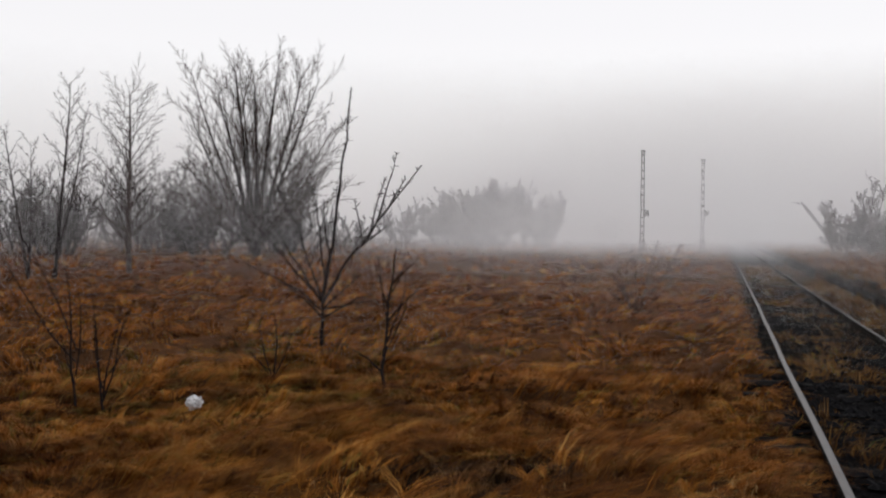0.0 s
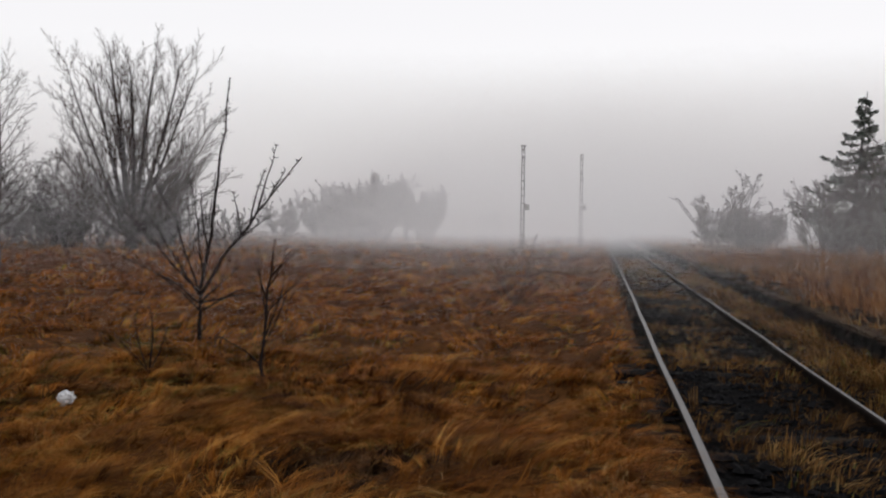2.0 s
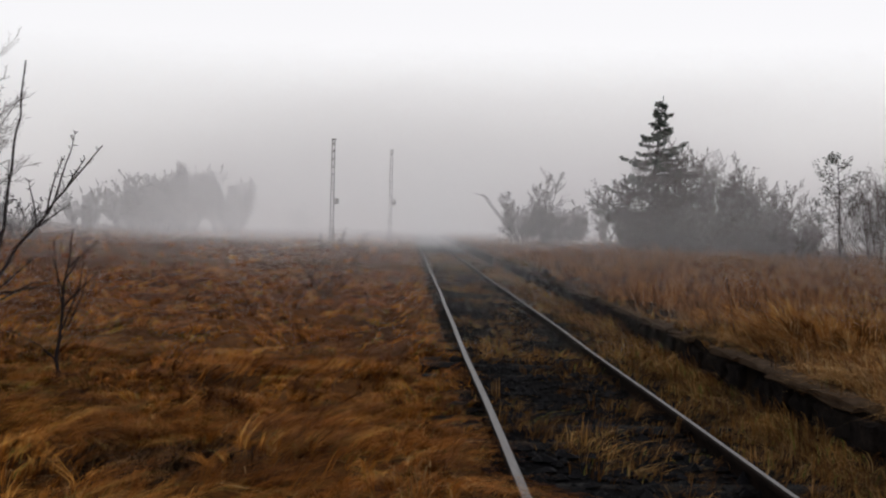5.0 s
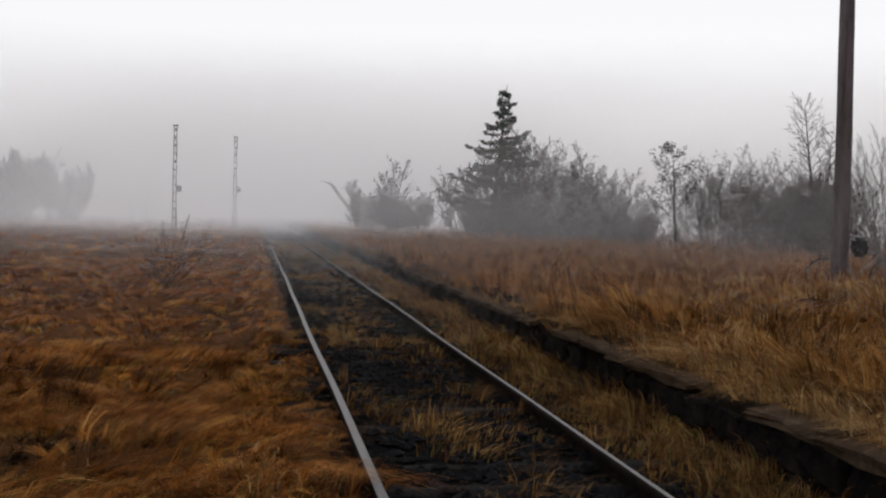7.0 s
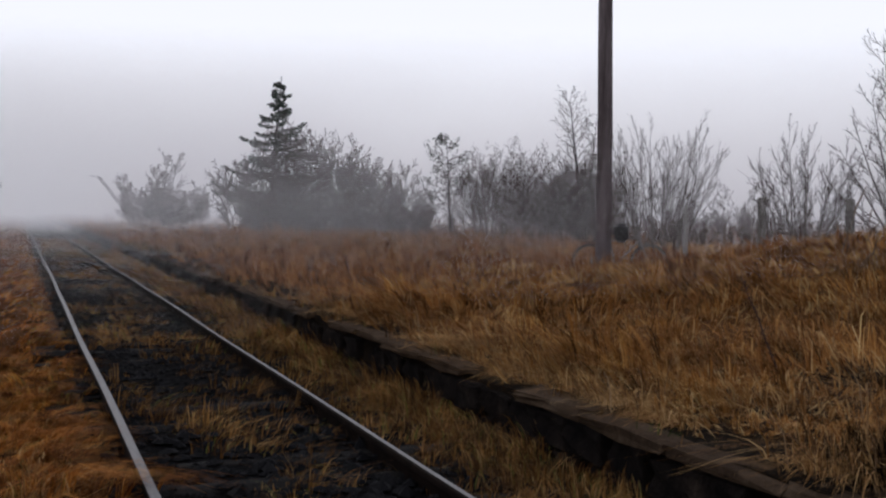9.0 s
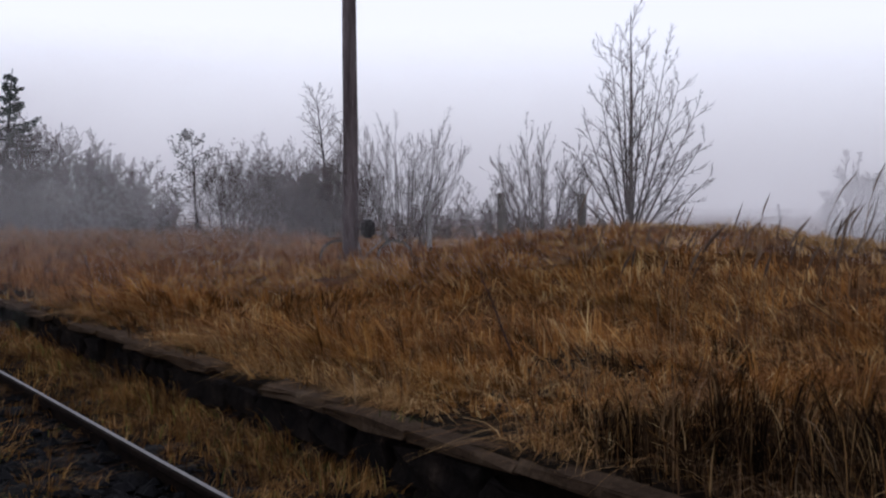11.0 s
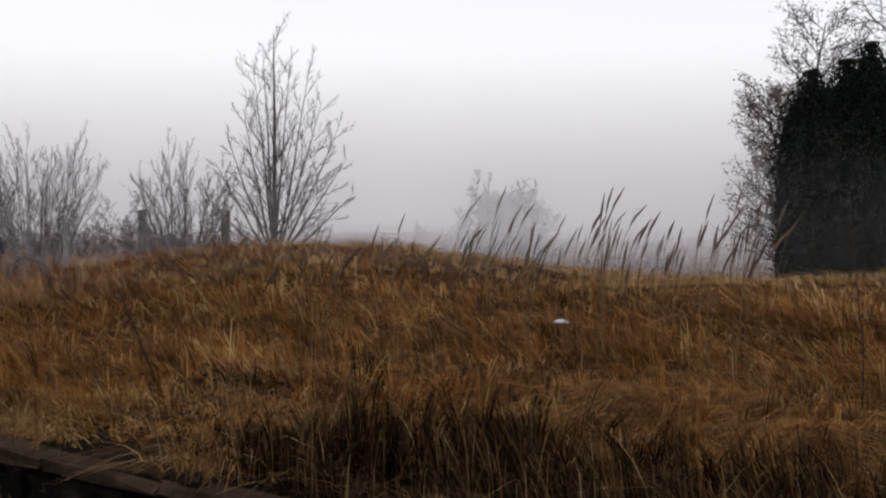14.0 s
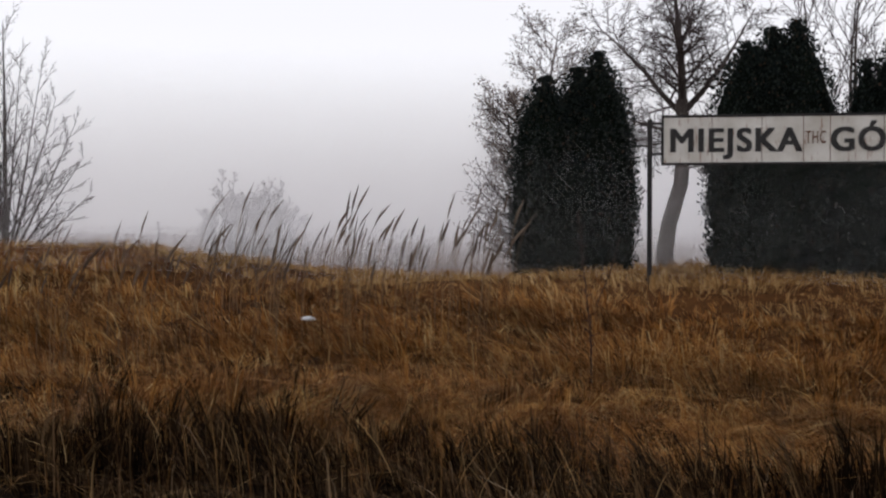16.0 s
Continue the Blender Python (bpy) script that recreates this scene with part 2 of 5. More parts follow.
def mesh_of(name, verts, faces, material, smooth=False):
    """A mesh from vertices and any number of face arrays (tris, quads)."""
    me = bpy.data.meshes.new(name)
    verts = np.asarray(verts, dtype=np.float32)
    faces = [np.asarray(f, dtype=np.int32) for f in faces if len(f)]
    me.vertices.add(len(verts))
    me.vertices.foreach_set("co", verts.ravel())
    loops = np.concatenate([f.ravel() for f in faces])
    sizes = np.concatenate([np.full(len(f), f.shape[1], dtype=np.int32) for f in faces])
    me.loops.add(len(loops))
    me.loops.foreach_set("vertex_index", loops)
    me.polygons.add(len(sizes))
    me.polygons.foreach_set("loop_start", np.concatenate([[0], np.cumsum(sizes)[:-1]]).astype(np.int32))
    me.polygons.foreach_set("use_smooth", np.full(len(sizes), smooth))
    me.materials.append(material)
    me.update(calc_edges=True)
    return me


def thing(name, place, label, category, group="", kind=""):
    ob = new(name)
    ob.location = place
    ob.empty_display_size = 0.2
    return tagged(ob, label, category, group, kind)


def attach(ob, parent, label=""):
    ob.parent = parent
    return tagged(ob, label)


def part(name, bm, material, parent=None, label="", smooth=False):
    me = bpy.data.meshes.new(name)
    for f in bm.faces:
        f.smooth = smooth
    bm.to_mesh(me)
    bm.free()
    me.materials.append(material)
    ob = new(name, me)
    if parent:
        ob.parent = parent
    return tagged(ob, label)


def box_bm(size, at=(0, 0, 0), bevel=0.0, bm=None, turn=None):
    bm = bm or bmesh.new()
    m = Matrix.Translation(at) @ (turn or Matrix()) @ Matrix.Diagonal((*size, 1))
    made = bmesh.ops.create_cube(bm, size=1.0, matrix=m)
    if bevel:
        edges = list({e for v in made["verts"] for e in v.link_edges})
        bmesh.ops.bevel(bm, geom=edges, offset=bevel, segments=2, affect="EDGES")
    return bm


def tubes(lines, sides):
    """Tapered tubes round polylines of (point, radius) arrays; two sides make a flat twig. Returns vertices and quads."""
    groups = {}
    for pts, rad in lines:
        groups.setdefault(len(pts), []).append((pts, rad))
    verts, quads, base = [], [], 0
    ang = np.arange(sides) * 2 * math.pi / sides
    for n, items in groups.items():
        p = np.array([i[0] for i in items])
        r = np.array([i[1] for i in items])
        t = np.gradient(p, axis=1)
        t /= np.linalg.norm(t, axis=2, keepdims=True) + 1e-9
        ref = np.where(np.abs(t[..., 2:3]) > 0.9, np.array([1.0, 0, 0]), np.array([0, 0, 1.0]))
        u = np.cross(t, ref)
        u /= np.linalg.norm(u, axis=2, keepdims=True) + 1e-9
        w = np.cross(t, u)
        if sides == 2:
            turn = np.random.default_rng(n).uniform(0, math.pi, (len(items), 1, 1))
            u = u * np.cos(turn) + w * np.sin(turn)
            w = u
        ring = p[:, :, None] + r[:, :, None, None] * (u[:, :, None] * np.cos(ang)[:, None] + w[:, :, None] * np.sin(ang)[:, None])
        k = len(items)
        idx = base + np.arange(k * n * sides).reshape(k, n, sides)
        a, b = idx[:, :-1], idx[:, 1:]
        if sides == 2:
            quads.append(np.stack([a[..., 0], a[..., 1], b[..., 1], b[..., 0]], -1).reshape(-1, 4))
        else:
            quads.append(np.stack([a, np.roll(a, -1, 2), np.roll(b, -1, 2), b], -1).reshape(-1, 4))
        verts.append(ring.reshape(-1, 3))
        base += k * n * sides
    return np.concatenate(verts), np.concatenate(quads)


def grow(rng, start, way, length, radius, level, spec, out):
    """Branches, recursively. spec: one dict a level with count, angle, ratio, from, up, wander, steps."""
    s = spec[level]
    n = s["steps"]
    pts, d = [np.array(start, float)], np.array(way, float)
    d /= np.linalg.norm(d)
    for i in range(n):
        d = d + rng.normal(0, s["wander"], 3) + np.array([0, 0, s["up"]])
        d /= np.linalg.norm(d)
        pts.append(pts[-1] + d * length / n)
    pts = np.array(pts)
    tip = s.get("tip", 0.25)
    rad = radius * np.linspace(1, tip, n + 1)
    out[level].append((pts, rad))
    if level + 1 == len(spec):
        return
    k = max(1, int(round(s["count"] * rng.uniform(0.8, 1.2))))
    spin = rng.uniform(0, 2 * math.pi)
    for j in range(k):
        f = s["from"] + (1 - s["from"]) * (j + rng.uniform(0.1, 0.9)) / k
        x = f * n
        i = min(int(x), n - 1)
        q = pts[i] + (pts[i + 1] - pts[i]) * (x - i)
        t = pts[i + 1] - pts[i]
        t /= np.linalg.norm(t)
        spin += 2.4 + rng.normal(0, 0.4)
        side = np.cross(t, (0, 0, 1.0) if abs(t[2]) < 0.9 else (1.0, 0, 0))
        side /= np.linalg.norm(side)
        other = np.cross(t, side)
        a = radians(s["angle"] * rng.uniform(0.75, 1.25))
        w = t * math.cos(a) + (side * math.cos(spin) + other * math.sin(spin)) * math.sin(a)
        shape = s.get("shape", 0.5)
        grow(rng, q, w, length * s["ratio"] * (1 - shape * (f - s["from"]) / (1.001 - s["from"])) * rng.uniform(0.75, 1.2), max(radius * (1 - (1 - tip) * f) * s.get("thin", 0.55), s.get("least", 0.004)), level + 1, spec, out)


def bare_tree(name, place, seed, stems, spec, label, trunk_mat, twig_mat, category="tree", group="", split_at=1, leaves=None):
    """stems: (offset, direction, length, radius). Thing with a trunk and a crown of twigs."""
    rng = np.random.default_rng(seed)
    out = [[] for _ in spec]
    for off, way, length, radius in stems:
        grow(rng, off, way, length, radius, 0, spec, out)
    ob = thing(name, place, label, category, group)
    big = [b for lv in out[:split_at] for b in lv]
    v, q = tubes(big, 6)
    attach(new("trunk", mesh_of("trunk", v, [q], trunk_mat, True)), ob)
    small = [b for lv in out[split_at:-1] for b in lv]
    if out[-1]:
        v, q = tubes(small, 3) if small else (np.zeros((0, 3)), np.zeros((0, 4), int))
        v2, q2 = tubes(out[-1], 2 if len(spec) > 2 else 3)
        v, q = np.concatenate([v, v2]), np.concatenate([q, q2 + len(v)])
        crown = attach(new("crown", mesh_of("crown", v, [q], twig_mat, True)), ob)
    if leaves:
        tips = np.array([b[0][i] for b in out[-1] for i in range(1, len(b[0]))])
        pick = tips[rng.integers(0, len(tips), leaves[0])] + rng.normal(0, leaves[1], (leaves[0], 3))
        attach(new("foliage", flakes(pick, rng, leaves[1], leaves[2])), ob, leaves[3])
    return ob


def flakes(points, rng, size, material, droop=0.0, ways=None):
    """Small leaf shapes, each a bent pair of triangles, at the points."""
    k = len(points)
    a = rng.normal(0, 1, (k, 3)) if ways is None else ways + rng.normal(0, 0.45, (k, 3))
    a[:, 2] -= droop
    a /= np.linalg.norm(a, axis=1, keepdims=True)
    b = np.cross(a, rng.normal(0, 1, (k, 3)))
    b /= np.linalg.norm(b, axis=1, keepdims=True)
    c = np.cross(a, b)
    s = size * rng.uniform(0.5, 1.3, (k, 1))
    v = np.stack([points, points + a * s * 0.5 + b * s * 0.38, points + a * s + c * s * 0.15, points + a * s * 0.5 - b * s * 0.38], 1).reshape(-1, 3)
    i = np.arange(k)[:, None] * 4
    f = np.concatenate([i + np.array([0, 1, 2]), i + np.array([0, 2, 3])])
    return mesh_of("foliage", v, [f], material)


# ---- ground ----


def smooth01(x):
    x = np.clip(x, 0, 1)
    return x * x * (3 - 2 * x)


def waves(x, y, k, seed):
    """Cheap smooth noise, about -1 to 1."""
    r = np.random.default_rng(seed)
    z = 0
    for i in range(6):
        a, f, p = r.uniform(0, 6.28), k * r.uniform(0.6, 1.7), r.uniform(0, 6.28)
        z = z + np.sin((x * math.cos(a) + y * math.sin(a)) * f + p)
    return z / 3


EDGE = 2.57


def height(x, y):
    x, y = np.asarray(x, float), np.asarray(y, float)
    left = -0.26 + 0.14 * np.exp(-((x + 0.42) / 0.36) ** 2) + 0.06 * waves(x, y, 1.1, 3) + 0.075 * waves(x, y, 3.6, 4) + 0.25 * smooth01((np.hypot(x, y) - 10) / 60)
    bed = -0.125 + 0.012 * waves(x, y, 6.0, 5)
    right = 0.22 + 0.1 * smooth01((x - 3.2) / 4) + 0.03 * waves(x, y, 2.2, 6) + 0.85 * np.exp(-(x - 10.6) ** 2 / np.where(x < 10.6, 9.0, 28.0) - (y - 11.8) ** 2 / np.where(y > 11.8, 15.0, 22.0)) + 0.42 * smooth01((x - 6.5) / 5) * smooth01((8.5 - y) / 4) * (1 - smooth01((x - 17) / 6)) - 4.0 * smooth01((x - 21) / 30) * smooth01((0.75 * x + 10 - y) / 10) + 0.08 * smooth01((np.hypot(x, y) - 14) / 20) * smooth01((y - 6) / 8)
    z = left + (bed - left) * smooth01((x + 0.5) / 0.35)
    return np.where(x > EDGE + 0.03, right, z)


def ground_sheet():
    xs = np.concatenate([-np.geomspace(2000, 30, 14), np.arange(-29, -8, 0.7), np.arange(-8, 2.4, 0.16), [2.44, EDGE + 0.02, EDGE + 0.05], np.arange(2.7, 14, 0.22), np.arange(14.5, 30, 0.8), np.geomspace(32, 2000, 14)])
    ys = np.concatenate([-np.geomspace(2000, 12, 12), np.arange(-11, 0, 0.6), np.arange(0, 22, 0.2), np.arange(22, 60, 0.9), np.geomspace(62, 2000, 16)])
    gx, gy = np.meshgrid(xs, ys)
    v = np.stack([gx, gy, height(gx, gy)], -1).reshape(-1, 3)
    n, m = len(xs), len(ys)
    i = (np.arange(m - 1)[:, None] * n + np.arange(n - 1)).reshape(-1)
    q = np.stack([i, i + 1, i + n + 1, i + n], 1)
    ob = new("ground", mesh_of("ground", v, [q], SOIL, True))
    tagged(ob, "rough meadow soil under matted brown winter grass", "ground", kind="structure")
    me = ob.data
    me.materials.append(CINDER)
    me.materials.append(SHADE_EARTH)
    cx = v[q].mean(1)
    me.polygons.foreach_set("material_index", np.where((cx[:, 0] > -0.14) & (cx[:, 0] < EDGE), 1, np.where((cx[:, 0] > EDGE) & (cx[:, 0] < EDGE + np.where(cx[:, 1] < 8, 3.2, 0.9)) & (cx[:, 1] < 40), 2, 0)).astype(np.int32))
    return ob


ground_sheet()

# ---- mist ----
# Curtains of hair-thin slanting threads of droplets, thickest at eye height, thinning to the ground and upwards.
for i, (radius, density, ground_haze, slant) in enumerate(((14, 0.02, 0.01, 150), (21, 0.025, 0.02, 47), (30, 0.04, 0.025, 92), (42, 0.1, 0.01, 137), (57, 0.12, 0.0, 40), (67, 0.15, 0.02, 105), (78, 0.26, 0.05, 72), (92, 0.3, 0.0, 130), (115, 0.4, 0.0, 112), (155, 0.55, 0.0, 38), (215, 0.85, 0.0, 145))):
    top, slope = 1.45 + radius * (0.1 + 0.0055 * i), math.tan(radians(slant))
    low = 1.2 if radius < 60 else 1.7
    pitch = (0.0006 if radius < 40 else 0.00044) / math.sin(radians(slant))
    z = np.concatenate([[-low, 0.2, 0.8, 1.6], 2.2 + (top - 2.2) * np.array([0.12, 0.5, 1.0])])
    thick = pitch * (density * smooth01((z + low) / 2.9) * (1 - smooth01((z - 1.8) / (top - 1.8))) + ground_haze * smooth01((z + 0.3) / 1.3) * (1 - smooth01((z - 1.1) / 1.3)))
    start = np.arange(radians(-32), radians(142), pitch)
    a = start[:, None] + (z - 2.0) / slope / radius
    bank = 1.2 - 0.75 * smooth01((start[:, None] - radians(97)) / radians(12)) - 0.15 * smooth01((radians(84) - start[:, None]) / radians(8))
    if radius > 90:
        bank = bank - 0.4 * smooth01((radians(84) - start[:, None]) / radians(10))
    if 20 < radius < 40:
        bank = bank + 2.2 * smooth01((radians(42) - start[:, None]) / radians(14))
    strip = [np.stack([radius * np.cos(a + s * bank * thick / 2) - 0.7, radius * np.sin(a + s * bank * thick / 2), z + 0 * a], -1) for s in (-1, 1)]
    v = np.stack(strip, 2).reshape(-1, 3)
    k = len(z)
    p = ((np.arange(len(start))[:, None] * k + np.arange(k - 1)) * 2).reshape(-1)
    tagged(new(f"backdrop_{i + 1}", mesh_of("mist", v, [np.stack([p, p + 1, p + 3, p + 2], 1)], MIST)), "pale grey winter mist hanging over the meadow", "mist", kind="structure")

# ---- track ----


def swept(name, prof, x, ys, material, parent, strip=None):
    """A profile (closed, in x and z) drawn along the track, with a little wobble; strip: the faces worn bright."""
    wob = 0.006 * np.sin(ys * 0.31 + x) + 0.004 * np.sin(ys * 0.83)
    p = np.array(prof)
    v = np.concatenate([np.stack([x + p[:, 0] + w, np.full(len(p), y), p[:, 1] + 0.4 * w], 1) for y, w in zip(ys, wob)])
    n = len(p)
    i = (np.arange(len(ys) - 1)[:, None] * n + np.arange(n)).reshape(-1)
    j = (np.arange(len(ys) - 1)[:, None] * n + (np.arange(n) + 1) % n).reshape(-1)
    me = mesh_of(name, v, [np.stack([i, j, j + n, i + n], 1)], material)
    if strip:
        me.materials.append(RAIL_TOP)
        me.polygons.foreach_set("material_index", np.isin(np.tile(np.arange(n), len(ys) - 1), strip).astype(np.int32))
    return attach(new(name, me), parent)


def rail(x, worn):
    ob = thing("rail", (0, 0, 0), "old rusted railway rail with a dull worn top", "rail", "rails of the track")
    ys = np.concatenate([np.arange(-14, 60, 1.0), np.arange(60, 260, 5.0)])
    swept("rail_head", [(-0.034, -0.008), (-0.029, -0.001), (worn[0], 0.0), (worn[1], 0.0), (0.029, -0.001), (0.034, -0.008), (0.035, -0.03), (0.02, -0.042), (-0.02, -0.042), (-0.035, -0.03)], x, ys, RAIL_SIDE, ob, [2])
    swept("rail_web", [(-0.018, -0.041), (0.018, -0.041), (0.009, -0.055), (0.009, -0.113), (0.02, -0.124), (-0.02, -0.124), (-0.009, -0.113), (-0.009, -0.055)], x, ys, RAIL_SIDE, ob)
    swept("rail_foot", [(-0.018, -0.122), (0.018, -0.122), (0.05, -0.132), (0.062, -0.14), (0.062, -0.15), (-0.062, -0.15), (-0.062, -0.14), (-0.05, -0.132)], x, ys, RAIL_SIDE, ob)
    for y in (8.9, 23.9):
        for side in (-1, 1):
            plate = part("fishplate", box_bm((0.022, 0.62, 0.062), (x + side * 0.021, y, -0.083), 0.004), RAIL_SIDE, ob)
            for k in (-0.22, -0.08, 0.08, 0.22):
                bm = bmesh.new()
                bmesh.ops.create_cone(bm, cap_ends=True, segments=6, radius1=0.016, radius2=0.016, depth=0.024, matrix=Matrix.Translation((x + side * 0.042, y + k, -0.083)) @ Matrix.Rotation(math.pi / 2, 4, "Y"))
                part("bolt", bm, RAIL_SIDE, plate)


rail(0.0, (-0.026, 0.027))
rail(1.505, (-0.004, 0.026))


def sleeper_mesh(seed):
    rng = np.random.default_rng(seed)
    bm = bmesh.new()
    bmesh.ops.create_grid(bm, x_segments=10, y_segments=3, size=0.5)
    for v in bm.verts:
        edge = abs(v.co.y) > 0.45 or abs(v.co.x) > 0.49
        v.co = Vector((v.co.x * 2.5, v.co.y * 0.24 + rng.normal(0, 0.006), (0.0 if not edge else -0.02) + rng.normal(0, 0.006)))
    rim = [e for e in bm.edges if e.is_boundary]
    got = bmesh.ops.extrude_edge_only(bm, edges=rim)
    for v in got["geom"]:
        if isinstance(v, bmesh.types.BMVert):
            v.co.z -= 0.14
    me = bpy.data.meshes.new("sleeper")
    bm.to_mesh(me)
    bm.free()
    me.materials.append(SLEEPER_WOOD)
    return me


rng = np.random.default_rng(11)
SLEEPERS = [sleeper_mesh(s) for s in range(4)]
for i in range(70):
    ob = new("sleeper", SLEEPERS[i % 4])
    ob.location = (0.75 + rng.normal(0, 0.03), 1.2 + i * 0.65 + rng.normal(0, 0.03), -0.122 + rng.normal(0, 0.014))
    ob.rotation_euler = (rng.normal(0, 0.02), rng.normal(0, 0.006), rng.normal(0, 0.02))
    tagged(ob, "dark tarred wooden sleeper sunk in black cinders", "sleeper", "sleepers of the track")


def stones(n, seed, x0, x1, y0, y1, lo, hi, name, label, material=CLINKER):
    """Loose stones, each a squashed, uneven octahedron-like lump."""
    rng = np.random.default_rng(seed)
    base = np.array([(1, 0, 0), (0.3, 0.95, 0), (-0.8, 0.6, 0), (-0.8, -0.6, 0), (0.3, -0.95, 0), (0.2, 0.1, 0.9), (0, 0, -0.8)])
    tri = np.array([(0, 1, 5), (1, 2, 5), (2, 3, 5), (3, 4, 5), (4, 0, 5), (1, 0, 6), (2, 1, 6), (3, 2, 6), (4, 3, 6), (0, 4, 6)])
    x, y = rng.uniform(x0, x1, n), y0 + (y1 - y0) * rng.uniform(0, 1, n) ** 1.7
    s = rng.uniform(lo, hi, n) * rng.uniform(0.5, 1, n)
    a = rng.uniform(0, 6.28, n)
    v = base[None] * (1 + rng.normal(0, 0.22, (n, 7, 1))) * s[:, None, None] * np.array([1, 0.8, 0.6])
    c, si = np.cos(a)[:, None], np.sin(a)[:, None]
    v = np.stack([v[..., 0] * c - v[..., 1] * si, v[..., 0] * si + v[..., 1] * c, v[..., 2]], -1)
    v += np.stack([x, y, height(x, y) + s * 0.25], 1)[:, None]
    f = (np.arange(n)[:, None, None] * 7 + tri).reshape(-1, 3)
    ob = new(name, mesh_of(name, v.reshape(-1, 3), [f], material))
    tagged(ob, label, "ballast", kind="stuff")


stones(1700, 22, -0.14, 1.5, 5.0, 24.0, 0.035, 0.085, "ballast", "larger lumps of black clinker between the rails")
stones(5500, 21, -0.2, 2.5, 5.0, 40.0, 0.014, 0.05, "ballast", "black cinders and clinker stones of the track bed")

stones(900, 23, EDGE + 0.1, EDGE + 0.75, 1.5, 12.0, 0.008, 0.028, "gravel", "brown gravel and grit on the platform slabs", CAP_STONE)

# ---- platform edge ----
platform = thing("platform_edge", (EDGE, 0, 0), "low crumbling platform edge of dark stone with worn caps", "platform", kind="structure")


def block_mesh(name, size, seed, material, rough):
    rng = np.random.default_rng(seed)
    bm = bmesh.new()
    bmesh.ops.create_cube(bm, size=1.0, matrix=Matrix.Diagonal((*size, 1)))
    bmesh.ops.subdivide_edges(bm, edges=bm.edges[:], cuts=1, use_grid_fill=True)
    bmesh.ops.bevel(bm, geom=[e for e in bm.edges if e.calc_face_angle(0) > 0.5], offset=0.012, segments=1, affect="EDGES")
    for v in bm.verts:
        v.co += Vector(rng.normal(0, rough, 3))
    me = bpy.data.meshes.new(name)
    bm.to_mesh(me)
    bm.free()
    me.materials.append(material)
    return me


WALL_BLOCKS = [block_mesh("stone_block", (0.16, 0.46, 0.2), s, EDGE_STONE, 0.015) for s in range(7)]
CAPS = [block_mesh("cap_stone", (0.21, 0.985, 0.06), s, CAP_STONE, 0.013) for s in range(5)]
for row in range(2):
    for i in range(76):
        y = 0.5 + i * 0.48 + (0.24 if row else 0)
        if rng.uniform() < 0.12 and row:
            continue
        ob = new("stone_block", WALL_BLOCKS[int(rng.integers(7))])
        ob.parent = platform
        ob.location = (0.06 + rng.normal(0, 0.014), y + rng.normal(0, 0.03), -0.15 + row * 0.2 + rng.normal(0, 0.012))
        ob.rotation_euler = (rng.normal(0, 0.02), rng.normal(0, 0.03), rng.normal(0, 0.03))
        ob.scale = (1, rng.uniform(0.8, 1.1), rng.uniform(0.85, 1.1))
for i in range(44):
    if i in (7, 12, 19, 26):
        continue
    ob = new("cap_stone", CAPS[int(rng.integers(5))])
    ob.parent = platform
    ob.location = (0.065 + rng.normal(0, 0.012), 0.6 + i * 1.0, 0.212 + rng.normal(0, 0.005))
    ob.rotation_euler = (rng.normal(0, 0.005), rng.normal(0, 0.012), rng.normal(0, 0.006))
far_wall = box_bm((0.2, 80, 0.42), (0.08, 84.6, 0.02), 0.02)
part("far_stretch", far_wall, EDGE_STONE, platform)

# ---- grass ----


def blades(name, x, y, h, width, lean, way, seed, material, label, levels=3, sag=0.0, tone=None):
    """Bent ribbons standing on the ground: heights h, bending towards the angle way by lean."""
    width = np.broadcast_to(width, x.shape)
    rng = np.random.default_rng(seed)
    n = len(x)
    base = np.stack([x, y, height(x, y) - 0.03], 1)
    dirn = np.stack([np.cos(way), np.sin(way), np.zeros(n)], 1)
    face = way + math.pi / 2 + rng.normal(0, 0.7, n)
    side = np.stack([np.cos(face), np.sin(face), np.zeros(n)], 1)
    rows = []
    for k in range(levels + 1):
        s = k / levels
        up = h * (s - sag * s * s)
        out = h * lean * s ** 1.8
        p = base + dirn * out[:, None]
        p[:, 2] += up
        w = (width * (1 - 0.8 * s))[:, None] * side * 0.5
        if k < levels:
            rows += [p - w, p + w]
        else:
            rows.append(p)
    m = 2 * levels + 1
    v = np.stack(rows, 1).reshape(-1, 3)
    i = np.arange(n)[:, None] * m
    quads = np.concatenate([i + np.array([2 * k, 2 * k + 1, 2 * k + 3, 2 * k + 2]) for k in range(levels - 1)])
    tris = i + np.array([2 * levels - 2, 2 * levels - 1, 2 * levels])
    ob = new(name, mesh_of(name, v, [quads, tris], material))
    tone = rng.uniform(0, 1, n) if tone is None else tone
    ob.data.attributes.new("tone", "FLOAT", "POINT").data.foreach_set("value", np.repeat(tone, m).astype(np.float32))
    return tagged(ob, label, "grass", kind="stuff")


